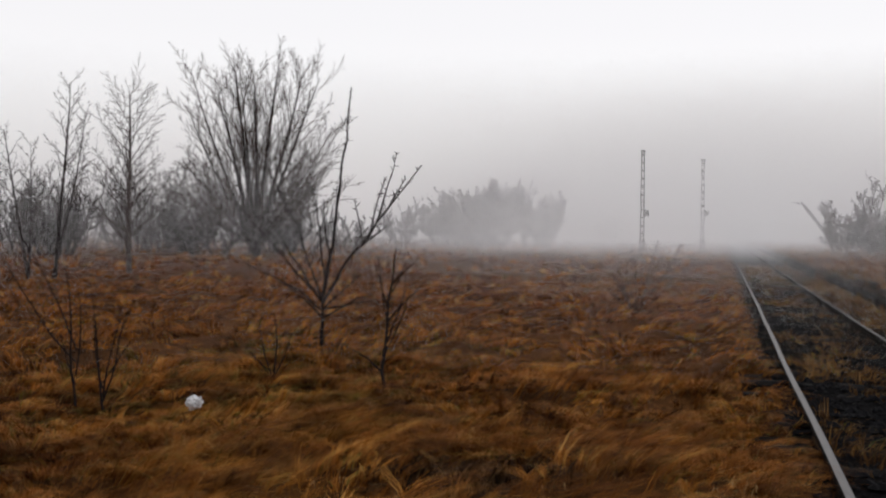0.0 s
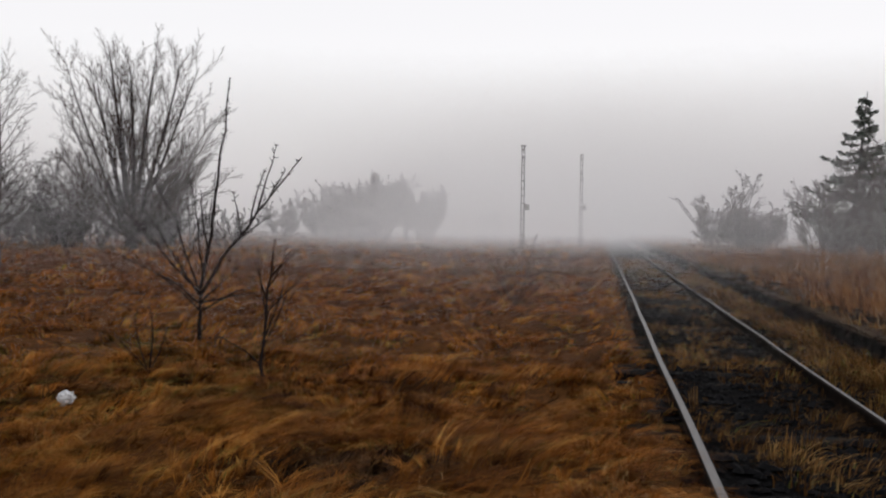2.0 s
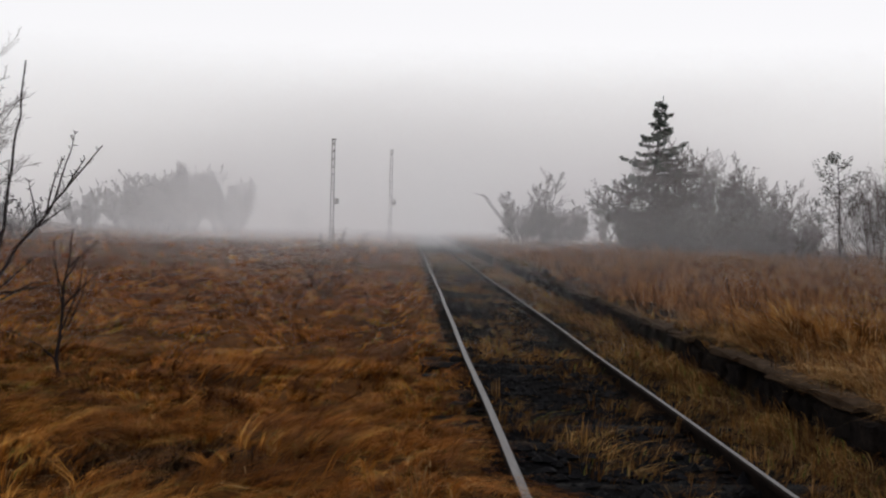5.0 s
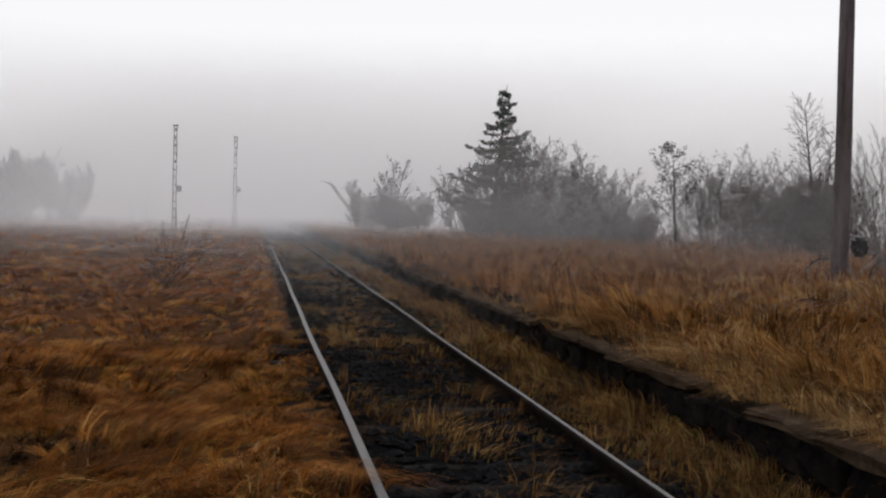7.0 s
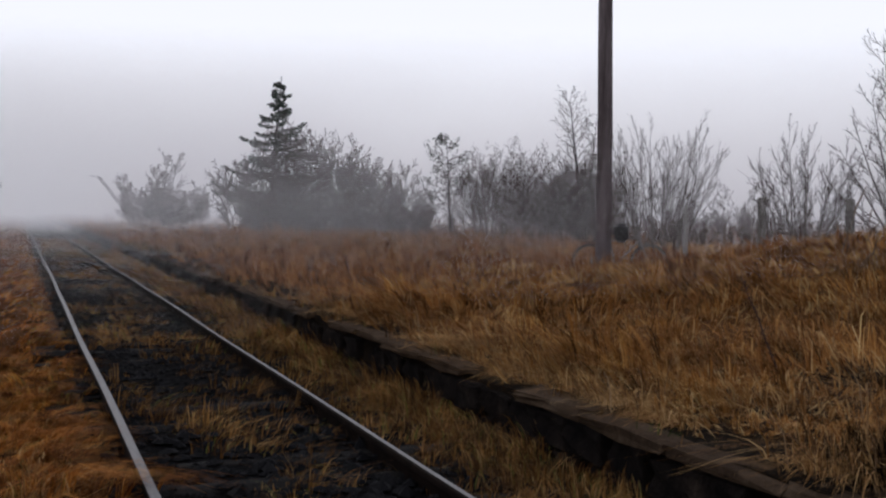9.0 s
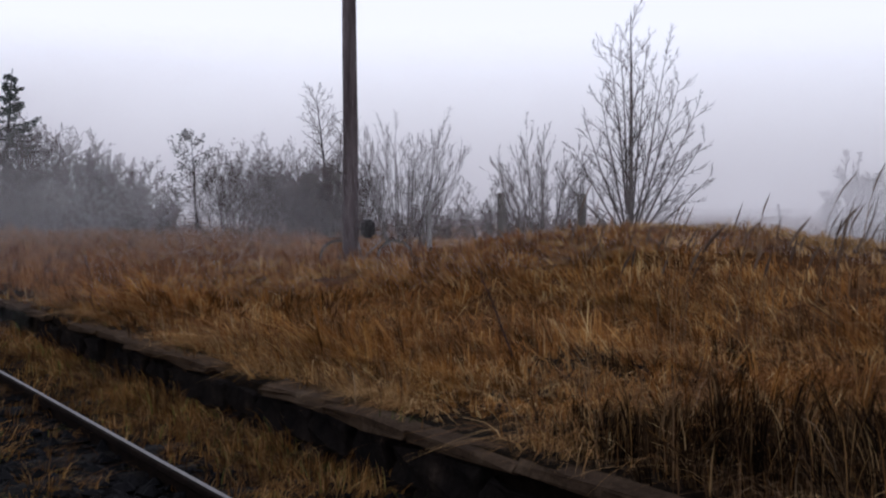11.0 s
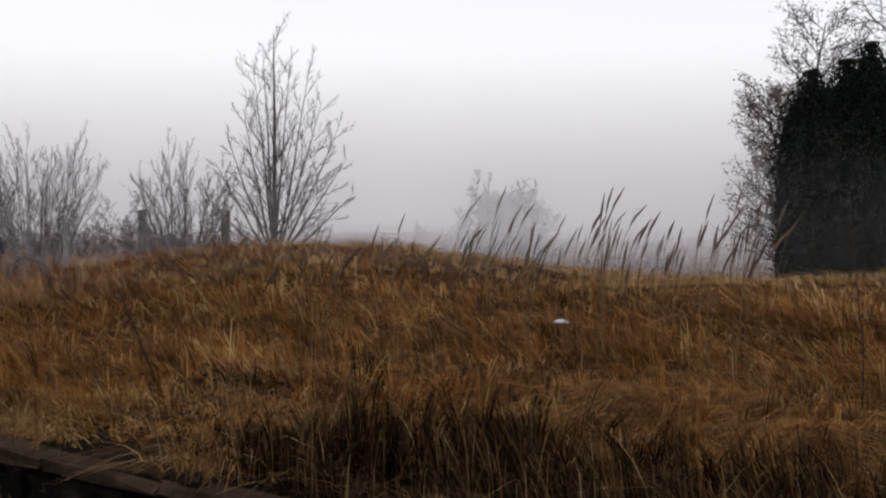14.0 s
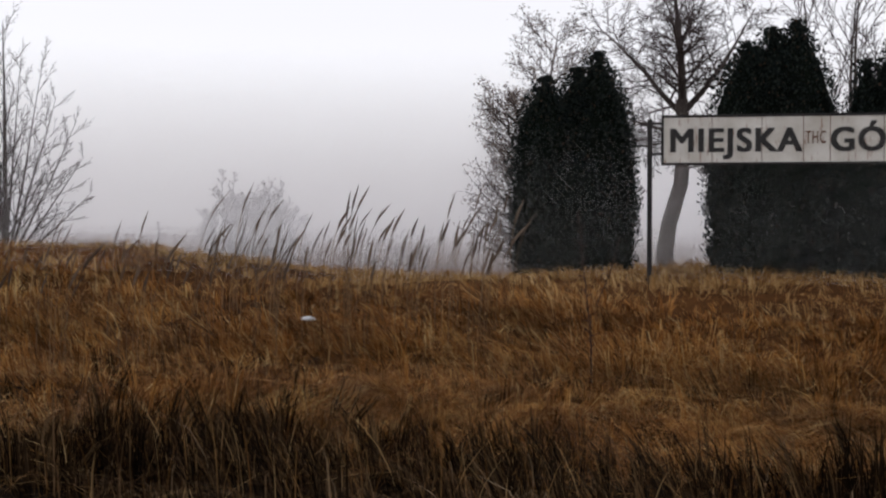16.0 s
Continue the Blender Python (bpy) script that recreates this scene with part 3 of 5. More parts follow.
def tufts(name, cx, cy, per, spread, hh, ww, seed, material, label, way0, swirl, lie, levels, sag, burst=0.4, lock=8):
    """Grass in tussocks: blades of one tuft share a height and a fall, and spread outwards from its heart."""
    rng = np.random.default_rng(seed)
    k = len(cx)
    own = way0 + swirl * (waves(cx, cy, 0.8, 32) + 0.5 * waves(cx, cy, 2.6, 33)) + rng.normal(0, 0.35, k)
    tall = hh * rng.uniform(0.45, 1.3, k) * (1 + 0.25 * waves(cx, cy, 1.6, 34))
    locks = max(3, per // lock)
    t = np.repeat(np.arange(k), locks)
    q = len(t)
    lx, ly = rng.normal(0, spread, q), rng.normal(0, spread, q)
    vx, vy = np.cos(own)[t] + lx / spread * burst, np.sin(own)[t] + ly / spread * burst
    lock_way = np.arctan2(vy, vx) + rng.normal(0, 0.22, q)
    lock_up = rng.uniform(0, 1, q) > lie
    lock_h = tall[t] * rng.uniform(0.6, 1.15, q) * np.where(lock_up, 1.25, 0.85)
    lock_lean = np.where(lock_up, rng.uniform(0.05, 0.5, q), rng.uniform(0.6, 1.8, q))
    lock_tone = 0.75 * rng.uniform(0, 1, q) + 0.25 * rng.uniform(0, 1, k)[t]
    c = np.repeat(np.arange(q), -(-per // locks))
    n = len(c)
    near = 0.016 * np.clip(np.hypot(cx, cy) / 8, 1, 5)[t][c]
    x, y = cx[t][c] + lx[c] + rng.normal(0, 1, n) * near, cy[t][c] + ly[c] + rng.normal(0, 1, n) * near
    way = lock_way[c] + rng.normal(0, 0.12, n)
    h = lock_h[c] * rng.uniform(0.78, 1.12, n)
    lean = lock_lean[c] * rng.uniform(0.85, 1.15, n)
    tone = np.clip(lock_tone[c] + rng.normal(0, 0.17, n), 0, 1)
    far = np.clip(np.hypot(x, y) / 10, 0.75, 6.0)
    return blades(name, x, y, np.maximum(h, 0.05), ww * far * rng.uniform(0.5, 1.5, n), lean, way, seed + 1, material, label, levels, sag, tone)


def fan_spots(rng, n, r0, r1, a0, a1, power):
    """Spots in a fan about the walker's standing place; angles in degrees from the track, positive to the left."""
    r = r0 + (r1 - r0) * rng.uniform(0, 1, n) ** power
    a = np.radians(rng.uniform(a0, a1, n))
    return -0.7 - r * np.sin(a), -0.2 + r * np.cos(a)


def meadow(n, r0, r1, a0, a1, seed, power, per, spread, hh, ww, levels, lie=0.86, lock=8):
    rng = np.random.default_rng(seed)
    x, y = fan_spots(rng, n, r0, r1, a0, a1, power)
    keep = (x < -0.3 - 0.2 * rng.uniform(0, 1, n) - 0.03 * np.maximum(y - 12, 0)) & (np.hypot(x + 2.3, (y - 7.75) * 1.1) > 0.72)
    tufts("meadow_grass", x[keep], y[keep], per, spread, hh, ww, seed + 1, GRASS_FIELD, "matted brown winter grass lying in swirls on the meadow", -0.7, 1.6, lie, levels, 0.66, 0.45, lock)


meadow(700, 6, 10.4, -6, 37, 41, 0.85, 84, 0.15, 0.5, 0.0066, 3, 1.0, 16)
meadow(860, 9.8, 15, -6, 37, 47, 0.9, 78, 0.16, 0.48, 0.0072, 2, 1.0, 14)
meadow(1600, 13.5, 36, -4, 36, 43, 0.8, 46, 0.27, 0.42, 0.0068, 2, 0.99)
meadow(1400, 33, 120, -3, 37, 45, 0.85, 24, 0.8, 0.5, 0.0105, 2, 0.7)


def overgrowth(n, x0, x1, y0, y1, seed, per, spread, hh, ww, levels, xp=1.0, yp=1.0, lie=0.5, material=GRASS_TALL, label="tall rusty brown dry grass growing over the platform"):
    rng = np.random.default_rng(seed)
    x = x0 + (x1 - x0) * rng.uniform(0, 1, n) ** xp
    y = y0 + (y1 - y0) * rng.uniform(0, 1, n) ** yp
    bare = EDGE + 0.32 + 0.16 * waves(y, y * 0, 1.6, 53) + 1.05 * smooth01((4.8 - y) / 0.6) - 0.45 * smooth01((2.7 - y) / 0.6) + 0.9 * np.exp(-((y - 5.12) / 0.33) ** 2)
    keep = (waves(x, y, 1.9, 51) + rng.normal(0, 0.4, n) > -0.8) & (x > bare) & (np.hypot(x - 4.25, y - 2.05) > 0.3)
    tufts("platform_grass", x[keep], y[keep], per, spread, hh, ww, seed + 1, material, label, 2.9, 1.3, lie, levels, 0.62, 0.75, 4)


overgrowth(1600, 3.1, 9.5, -2.0, 16.0, 61, 56, 0.15, 0.52, 0.0098, 2, 1.15, 1.0, 0.86)
overgrowth(480, 3.3, 9.5, -2.0, 5.2, 59, 56, 0.17, 0.56, 0.0095, 3, 1.3, 1.0, 0.94)
overgrowth(2100, 6.5, 24.0, -2.0, 30.0, 63, 36, 0.24, 0.36, 0.0085, 2, 1.1, 1.0, 0.82, GRASS_HAZED, "brown dry grass paled for haze on the rise behind the platform")
overgrowth(1700, 2.9, 60.0, 16.0, 130.0, 65, 22, 0.45, 0.5, 0.0095, 2, 1.5, 1.5, 0.5, GRASS_RUST, "rusty brown dry grass along the far platform")
overgrowth(850, 3.3, 15.0, 15.5, 44.0, 57, 42, 0.3, 0.66, 0.0075, 2, 1.2, 1.0, 0.35, GRASS_RUST, "tall rusty brown grass standing on the far platform")
overgrowth(1100, 8.0, 20.0, -3.0, 14.0, 55, 34, 0.2, 0.34, 0.006, 2, 1.0, 1.0, 0.85, GRASS_HAZED, "brown dry grass paled for haze on the rise behind the platform")


def front_stand():
    """The stand's ragged front: near-black stems painting its shade, a few pale stalks before them, roofed by grass
    falling forward.
    """
    rng = np.random.default_rng(80)
    n = 430
    y = -1.6 + 6.1 * rng.uniform(0, 1, n)
    x = EDGE + rng.uniform(0.5, 1.4, n)
    tufts("shade_stems", x, y, 46, 0.1, 0.54 - 0.28 * smooth01((y - 3.4) / 0.8), 0.011, 85, SHADE_STALK, "near-black stems for the shade inside the platform grass", 3.1, 0.9, 0.25, 3, 0.35, 0.6)
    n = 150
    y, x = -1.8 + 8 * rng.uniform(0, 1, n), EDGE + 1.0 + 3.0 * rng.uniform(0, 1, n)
    tufts("shade_stems", x, y, 46, 0.11, 0.34, 0.011, 86, SHADE_STALK, "near-black stems for the shade inside the platform grass", 3.0, 1.2, 0.4, 3, 0.5, 0.7)
    n = 450
    y = np.concatenate([-1.6 + 6.0 * rng.uniform(0, 1, 400), 5.7 + 10 * rng.uniform(0, 1, 50)])
    x = EDGE + 0.3 + rng.uniform(0, 0.65, n) + 0.08 * waves(y, y * 0, 1.6, 53)
    keep = (np.abs(y - 3.7) > 0.45) | (rng.uniform(0, 1, n) < 0.25)
    x, y = x[keep], y[keep]
    tufts("front_stalks", x, y, 9, 0.1, 0.62, 0.0085, 81, STALK_BROWN, "thin pale bent stalks along the front of the platform grass", 3.1, 1.0, 0.42, 4, 0.62, 0.9, 1)
    n = 760
    x, y = EDGE + 0.38 + 0.75 * rng.uniform(0, 1, n), -1.6 + 5.9 * rng.uniform(0, 1, n)
    up = rng.uniform(0, 1, n) < 0.7
    blades("front_stalks", x, y, rng.uniform(0.3, 0.68, n), rng.uniform(0.0045, 0.008, n), np.where(up, rng.uniform(0.05, 0.5, n), rng.uniform(0.8, 1.6, n)), 3.1 + rng.normal(0, 1.1, n), 97, STRAW, "single pale stalks before the dark stems", 5, np.where(up, 0.25, 0.8))
    n = 190
    y = -1.6 + 17 * rng.uniform(0, 1, n) ** 1.3
    x = EDGE + rng.uniform(0.8, 1.3, n) + 0.45 * smooth01((4.7 - y) / 0.5)
    keep = np.abs(y - 5.1) > 0.4
    x, y = x[keep], y[keep]
    tufts("falling_grass", x, y, 44, 0.12, 0.72, 0.0105, 83, GRASS_TALL, "long grass falling forward over the stalks", 3.1, 0.5, 0.75, 4, 0.55)
    n = 300
    y, x = -1.8 + 5.0 * rng.uniform(0, 1, n), EDGE + 1.25 + 2.2 * rng.uniform(0, 1, n)
    keep = (np.hypot(x - 4.25, y - 2.05) > 0.32) & (x > 4.6 - 0.22 * (y + 1.8)) & ((y < 2.6) | (x > 4.3))
    tufts("combed_grass", x[keep], y[keep], 50, 0.12, 0.66, 0.0075, 89, GRASS_TALL, "long dry grass combed flat by wind and rain", 2.75, 0.7, 0.97, 4, 0.8, 0.3, 14)
    # Tufts of near-black colour stand for the shade in the hole.
    tufts("shade_stems", 4.25 + rng.normal(0, 0.13, 14), 2.05 + rng.normal(0, 0.13, 14), 40, 0.07, 0.2, 0.011, 90, SHADE_STALK, "near-black stems for the shade in a hole between tussocks", 3.0, 1.2, 0.4, 3, 0.5, 0.7)
    tufts("hanging_tuft", np.array([3.12, 3.2, 3.08]), np.array([5.85, 6.02, 6.2]), 120, 0.09, 0.44, 0.0105, 92, STRAW, "fan of pale straw hanging over the platform slabs", 3.5, 0.3, 0.9, 5, 0.8, 0.8, 3)
    tufts("hanging_tuft", np.array([2.92, 3.0, 3.02, 3.1]), np.array([4.3, 4.5, 4.15, 4.4]), 60, 0.07, 0.44, 0.009, 94, STRAW, "drooping tuft of brown stalks on the slabs", 3.3, 0.4, 0.8, 5, 0.85, 0.7, 3)


front_stand()


def straw(name, x, y, seed, label, way0, low, high):
    """Single long pale stalks, bent and broken every way."""
    rng = np.random.default_rng(seed)
    n = len(x)
    lie = rng.uniform(0, 1, n) < 0.6
    h = rng.uniform(low, high, n) * np.where(lie, 0.6, 1.0)
    lean = np.where(lie, rng.uniform(0.8, 2.2, n), rng.uniform(0.1, 0.6, n))
    blades(name, x, y, h, rng.uniform(0.006, 0.013, n), lean, way0 + rng.normal(0, 1.0, n), seed + 1, STRAW, label, 4, 0.75)


def meadow_hollows():
    """Near-black tufts that paint the shade in hollows between the matted locks."""
    rng = np.random.default_rng(87)
    x, y = fan_spots(rng, 170, 6.3, 14, -2, 36, 0.9)
    keep = x < -0.8
    tufts("shade_stems", x[keep], y[keep], 60, 0.13, 0.19, 0.012, 88, SHADE_STALK, "near-black stems for the shade in hollows of the matted meadow", -0.8, 0.8, 0.7, 3, 0.6)


meadow_hollows()


def edge_grass():
    rng = np.random.default_rng(67)
    y = np.concatenate([rng.uniform(-0.5, 4.0, 6), rng.uniform(5.6, 6.6, 14), rng.uniform(6.6, 16, 30)])
    x = EDGE + 0.36 + rng.uniform(0.0, 0.2, len(y))
    tufts("edge_tufts", x, y, 40, 0.05, 0.36, 0.012, 68, STRAW, "long pale straw tufts hanging towards the platform edge", math.pi, 0.5, 0.8, 4, 0.9, 0.5, 2)
    x, y = EDGE + rng.uniform(-0.55, -0.04, 420), 5.9 + 34 * rng.uniform(0, 1, 420) ** 1.4
    tufts("wall_foot_grass", x, y, 36, 0.1, 0.28, 0.0085, 69, TRACK_STALK, "dry grass standing at the foot of the platform", 3.4, 0.9, 0.6, 3, 0.5, 0.6, 3)
    n = 4600
    x, y = EDGE + 0.3 + 4.6 * rng.uniform(0, 1, n) ** 1.6, -1.5 + 12 * rng.uniform(0, 1, n)
    keep = ((y > 4.6) | (x > EDGE + 1.3)) & (np.hypot(x - 3.05, y - 5.12) > 0.42)
    straw("loose_straw", x[keep], y[keep], 70, "pale bent straw stalks among the platform grass", 3.1, 0.34, 0.7)
    x, y = fan_spots(rng, 2600, 6, 13, -6, 37, 0.8)
    keep = x < -0.5
    straw("loose_straw", x[keep], y[keep], 72, "pale bent straw stalks in the matted meadow", -0.6, 0.12, 0.34)
    x, y = rng.uniform(-0.75, -0.35, 500), rng.uniform(4.5, 12, 500)
    straw("loose_straw", x, y, 76, "pale straw stalks standing beside the rail", 0.3, 0.2, 0.42)


edge_grass()


def track_grass():
    rng = np.random.default_rng(71)
    n = 2200
    y = 5.2 + 55 * rng.uniform(0, 1, n) ** 1.5
    x = rng.uniform(-0.5, 2.42, n)
    inside = (x > 0.1) & (x < 1.42)
    patch = waves(x * 1.6, y * 0.7, 2.0, 72) + 0.5 * waves(x, y, 5, 73)
    keep = np.where(inside, patch + 0.8 * (x - 0.75) + 0.02 * y > 0.05, (patch > -0.9) & (x > 1.6)) & (np.abs(x) > 0.12) & (np.abs(x - 1.505) > 0.1)
    keep |= (x < -0.32) & (patch > -0.2)
    x, y = x[keep], y[keep]
    tufts("track_grass", x, y, 27, 0.09, 0.23 - 0.11 * smooth01((y - 11) / 10), 0.0078, 74, TRACK_STALK, "dry grass tufts growing between the rails", 0.5, 2.0, 0.6, 3, 0.5, 0.6, 2)


track_grass()
y = 5.0 + 65 * rng.uniform(0, 1, 620) ** 1.5
x = -0.62 + 0.46 * rng.uniform(0, 1, 620) ** 0.8 - 0.03 * np.maximum(y - 12, 0) * rng.uniform(0, 1, 620)
tufts("rail_side_grass", x, y, 24, 0.1, 0.2 - 0.09 * smooth01((y - 9) / 10), 0.009, 96, GRASS_FIELD, "low matted brown grass beside the rail", -0.4, 1.6, 0.9, 3, 0.6, 0.6, 4)
tufts("green_grass", EDGE - 0.12 + rng.normal(0, 0.07, 16), rng.uniform(4.6, 6.6, 16), 30, 0.06, 0.16, 0.007, 98, MOSS_GRASS, "fresh green grass at the foot of the platform", 3.4, 1.2, 0.5, 3, 0.5, 0.6, 2)
# Shade below the tussock, put into short near-black tufts.
tufts("shade_stems", -2.28 + rng.normal(0, 0.2, 26), 7.5 + rng.normal(0, 0.14, 26), 60, 0.1, 0.22, 0.012, 79, SHADE_STALK, "near-black stems for the shade under the tussock", -1.2, 0.4, 0.5, 3, 0.6)
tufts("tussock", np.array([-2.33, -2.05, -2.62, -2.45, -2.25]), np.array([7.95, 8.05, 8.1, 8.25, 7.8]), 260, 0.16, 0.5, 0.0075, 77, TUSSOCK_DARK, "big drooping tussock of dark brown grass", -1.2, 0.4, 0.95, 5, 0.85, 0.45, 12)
x, y = -5.9 + rng.normal(0, 1.3, 210), 12.6 + rng.normal(0, 2.2, 210)
tufts("olive_grass", x, y, 52, 0.15, 0.36, 0.0075, 95, OLIVE_GRASS, "olive green winter grass in a damp part of the meadow", -0.6, 1.6, 0.9, 3, 0.66, 0.5)


def reeds():
    rng = np.random.default_rng(81)
    stalks, plumes = [], []
    for i in range(135):
        a = radians(-38 - 28 * rng.uniform(0, 1) ** 0.8)
        r = rng.uniform(9.0, 12.5)
        x, y = -0.8 - r * math.sin(a), -0.45 + r * math.cos(a)
        z = float(height(x, y))
        h = rng.uniform(0.82, 1.22) * (1.2 if i % 9 == 0 else 1.0)
        tilt = rng.uniform(0.06, 0.23)
        d = np.array([0.6, -0.78, 0.0]) + rng.normal(0, 0.2, 3) * (1, 1, 0)
        s = np.linspace(0, 1, 7)[:, None]
        pts = np.array([x, y, z - 0.05]) + np.array([0, 0, 1.0]) * h * s + d * h * tilt * s ** 3.4 - np.array([0, 0, 1.0]) * h * tilt * 0.25 * s ** 5
        stalks.append((pts[:6], np.full(6, 0.0028)))
        t = np.linspace(0, 1, 6)[:, None]
        q = np.array([np.interp(4.5 + 1.5 * t[:, 0], np.arange(7), pts[:, c]) for c in range(3)]).T
        plumes.append((q, 0.013 * np.array([0.3, 0.8, 1.0, 0.9, 0.5, 0.1]) * rng.uniform(0.45, 1.15)))
    v, q = tubes(stalks, 3)
    ob = new("reed_stalks", mesh_of("reed_stalks", v, [q], REED_STALK))
    tagged(ob, "thin dry stalks of tall reed grass on a low rise", "reed", kind="stuff")
    v, q = tubes(plumes, 4)
    ob = new("reed_plumes", mesh_of("reed_plumes", v, [q], REED_PLUME))
    tagged(ob, "drooping brown seed plumes of reed grass in the mist", "reed", kind="stuff")


reeds()

# ---- trees and shrubs of the meadow ----
SPURS = [dict(count=30, angle=60, ratio=0.042, up=0.02, wander=0.05, steps=12, shape=0.2, thin=0.6, tip=0.3, least=0.005, **{"from": 0.25}),
         dict(count=0, angle=55, ratio=0.1, up=0.0, wander=0.1, steps=2, tip=0.5, **{"from": 0.1})]


def sapling(name, place, seed, stems, label):
    return bare_tree(name, place, seed, stems, SPURS, label, BARK_DARK, BARK_DARK, "sapling")


def stem(ax, az, length, radius, off=(0, 0, 0)):
    """A stem leaning across the track's direction by ax degrees and along it by az."""
    return off, (math.tan(radians(ax)), math.tan(radians(az)), 1.0), length, radius


def limb(rng, start, lean0, lean1, length, r0, depth, lines, n=9):
    """A zigzag limb that bends from one lean to another across the view; depth leans it away."""
    pts, p = [np.array(start, float)], np.array(start, float)
    for i in range(n):
        a = radians(lean0 + (lean1 - lean0) * i / (n - 1) + rng.normal(0, 5))
        p = p + np.array([math.sin(a), depth * math.sin(a) + rng.normal(0, 0.05), math.cos(a)]) * length / n
        pts.append(p)
    lines.append((np.array(pts), r0 * np.linspace(1, 0.3, n + 1)))
    return pts


def fruit_sapling(place, size, seed, label):
    """One short trunk, a tall leader, a forked limb on one side and thinner limbs on the other, all set with spurs."""
    rng = np.random.default_rng(seed)
    lines = []
    trunk = limb(rng, (0, 0, 0), -2, 3, 0.9 * size, 0.04 * size, 0.0, lines)
    lead = limb(rng, trunk[-1], 13, 8, 2.8 * size, 0.026 * size, 0.1, lines, 16)
    fork = limb(rng, trunk[-2], 25, 37, 2.25 * size, 0.025 * size, 0.3, lines, 12)
    for i, a, b, ln in ((5, -6, -14, 0.6), (6, 16, 22, 0.8), (7, 20, 16, 0.95), (4, 48, 58, 0.75), (8, 30, 36, 0.5)):
        limb(rng, fork[i], a, b, ln * size, 0.016 * size, -0.3, lines)
    for base, a, b, ln, dp in ((trunk[-2], -12, -27, 1.75, 0.3), (trunk[-1], -2, -10, 1.35, 0.6), (trunk[-2], -38, -46, 1.35, -0.4), (trunk[-3], -52, -60, 1.0, 0.5), (trunk[-1], 14, 5, 1.4, -0.5), (trunk[-3], 46, 54, 0.75, -0.4), (trunk[-3], 76, 84, 0.6, 0.5), (trunk[-4], -44, -62, 0.8, -0.3), (trunk[-4], 58, 74, 0.7, 0.3), (lead[3], -10, -4, 0.7, 0.5), (trunk[-2], -30, -36, 1.5, 0.7)):
        limb(rng, base, a, b, ln * 1.1 * size, 0.016 * size, dp, lines)
    ob = thing("fruit_tree_sapling", place, label, "sapling")
    v, q = tubes(lines[:3], 7)
    attach(new("trunk", mesh_of("trunk", v, [q], BARK_DARK, True)), ob)
    for line in lines[3:]:
        v, q = tubes([line], 5)
        attach(new("branch", mesh_of("branch", v, [q], BARK_DARK, True)), ob)
    spurs = []
    for p, rr in lines[1:]:
        for k in range(int(9 * len(p) / 4)):
            u = rng.uniform(0.15, 0.98) * (len(p) - 1)
            i = int(u)
            s = p[i] + (p[min(i + 1, len(p) - 1)] - p[i]) * (u - i)
            d = rng.normal(0, 1, 3) + (0, 0, 0.6)
            d = d / np.linalg.norm(d) * rng.uniform(0.03, 0.09) * size
            spurs.append((np.array([s, s + d * 0.6, s + d]), np.array([0.006, 0.0055, 0.004])))
    v, q = tubes(spurs, 3)
    tagged(attach(new("spur", mesh_of("spur", v, [q], BARK_DARK, True)), ob), "short knobbly spurs", kind="stuff")
    return ob


fruit_sapling((-5.9, 14.7, float(height(-5.9, 14.7)) - 0.02), 1.0, 5, "bare young fruit tree with dark knobbly branches in grass")


def slim_sapling(place, seed, label):
    rng = np.random.default_rng(seed)
    lines = []
    trunk = limb(rng, (0, 0, 0), 1, 8, 1.55, 0.022, 0.1, lines, 12)
    for i, a, b, ln in ((3, 25, 10, 0.85), (6, 38, 48, 0.6), (5, -6, -2, 0.8), (9, 44, 50, 0.4), (2, -45, -55, 0.5), (7, -20, -14, 0.5), (4, 16, 6, 0.9), (8, 30, 18, 0.4)):
        limb(rng, trunk[i], a, b, ln, 0.011, 0.3, lines)
    ob = thing("fruit_tree_sapling", place, label, "sapling")
    v, q = tubes(lines[:1], 7)
    attach(new("trunk", mesh_of("trunk", v, [q], BARK_DARK, True)), ob)
    for line in lines[1:]:
        v, q = tubes([line], 5)
        attach(new("branch", mesh_of("branch", v, [q], BARK_DARK, True)), ob)
    return ob


slim_sapling((-4.1, 11.45, float(height(-4.1, 11.45)) - 0.02), 6, "small bare sapling with dark upright branches in grass")
sapling("shrub", (-5.6, 12.2, -0.22), 7, [stem(8, 0, 0.8, 0.012), stem(-20, 4, 0.7, 0.01), stem(24, -4, 0.6, 0.008), stem(-40, 0, 0.5, 0.008)], "low bare twiggy shrub half sunk in grass")
sapling("shrub", (-6.65, 9.85, -0.22), 8, [stem(3, 0, 1.35, 0.013), stem(-46, 0, 1.4, 0.009, (0, 0, 0.42)), stem(-34, 4, 1.2, 0.009, (0, 0, 0.55)), stem(14, -4, 0.8, 0.008, (0, 0, 0.3)), stem(-24, 0, 0.5, 0.007, (0, 0, 0.2))], "bare dark shrub with long slanting twigs")
sapling("shrub", (-6.29, 9.72, -0.22), 9, [stem(-7, 0, 1.1, 0.012), stem(20, 4, 0.9, 0.009, (0, 0, 0.08)), stem(7, -4, 0.85, 0.008, (0, 0, 0.12)), stem(32, 0, 0.5, 0.007, (0, 0, 0.25)), stem(-22, 2, 0.6, 0.007, (0, 0, 0.2))], "small bare dark shrub in the grass")
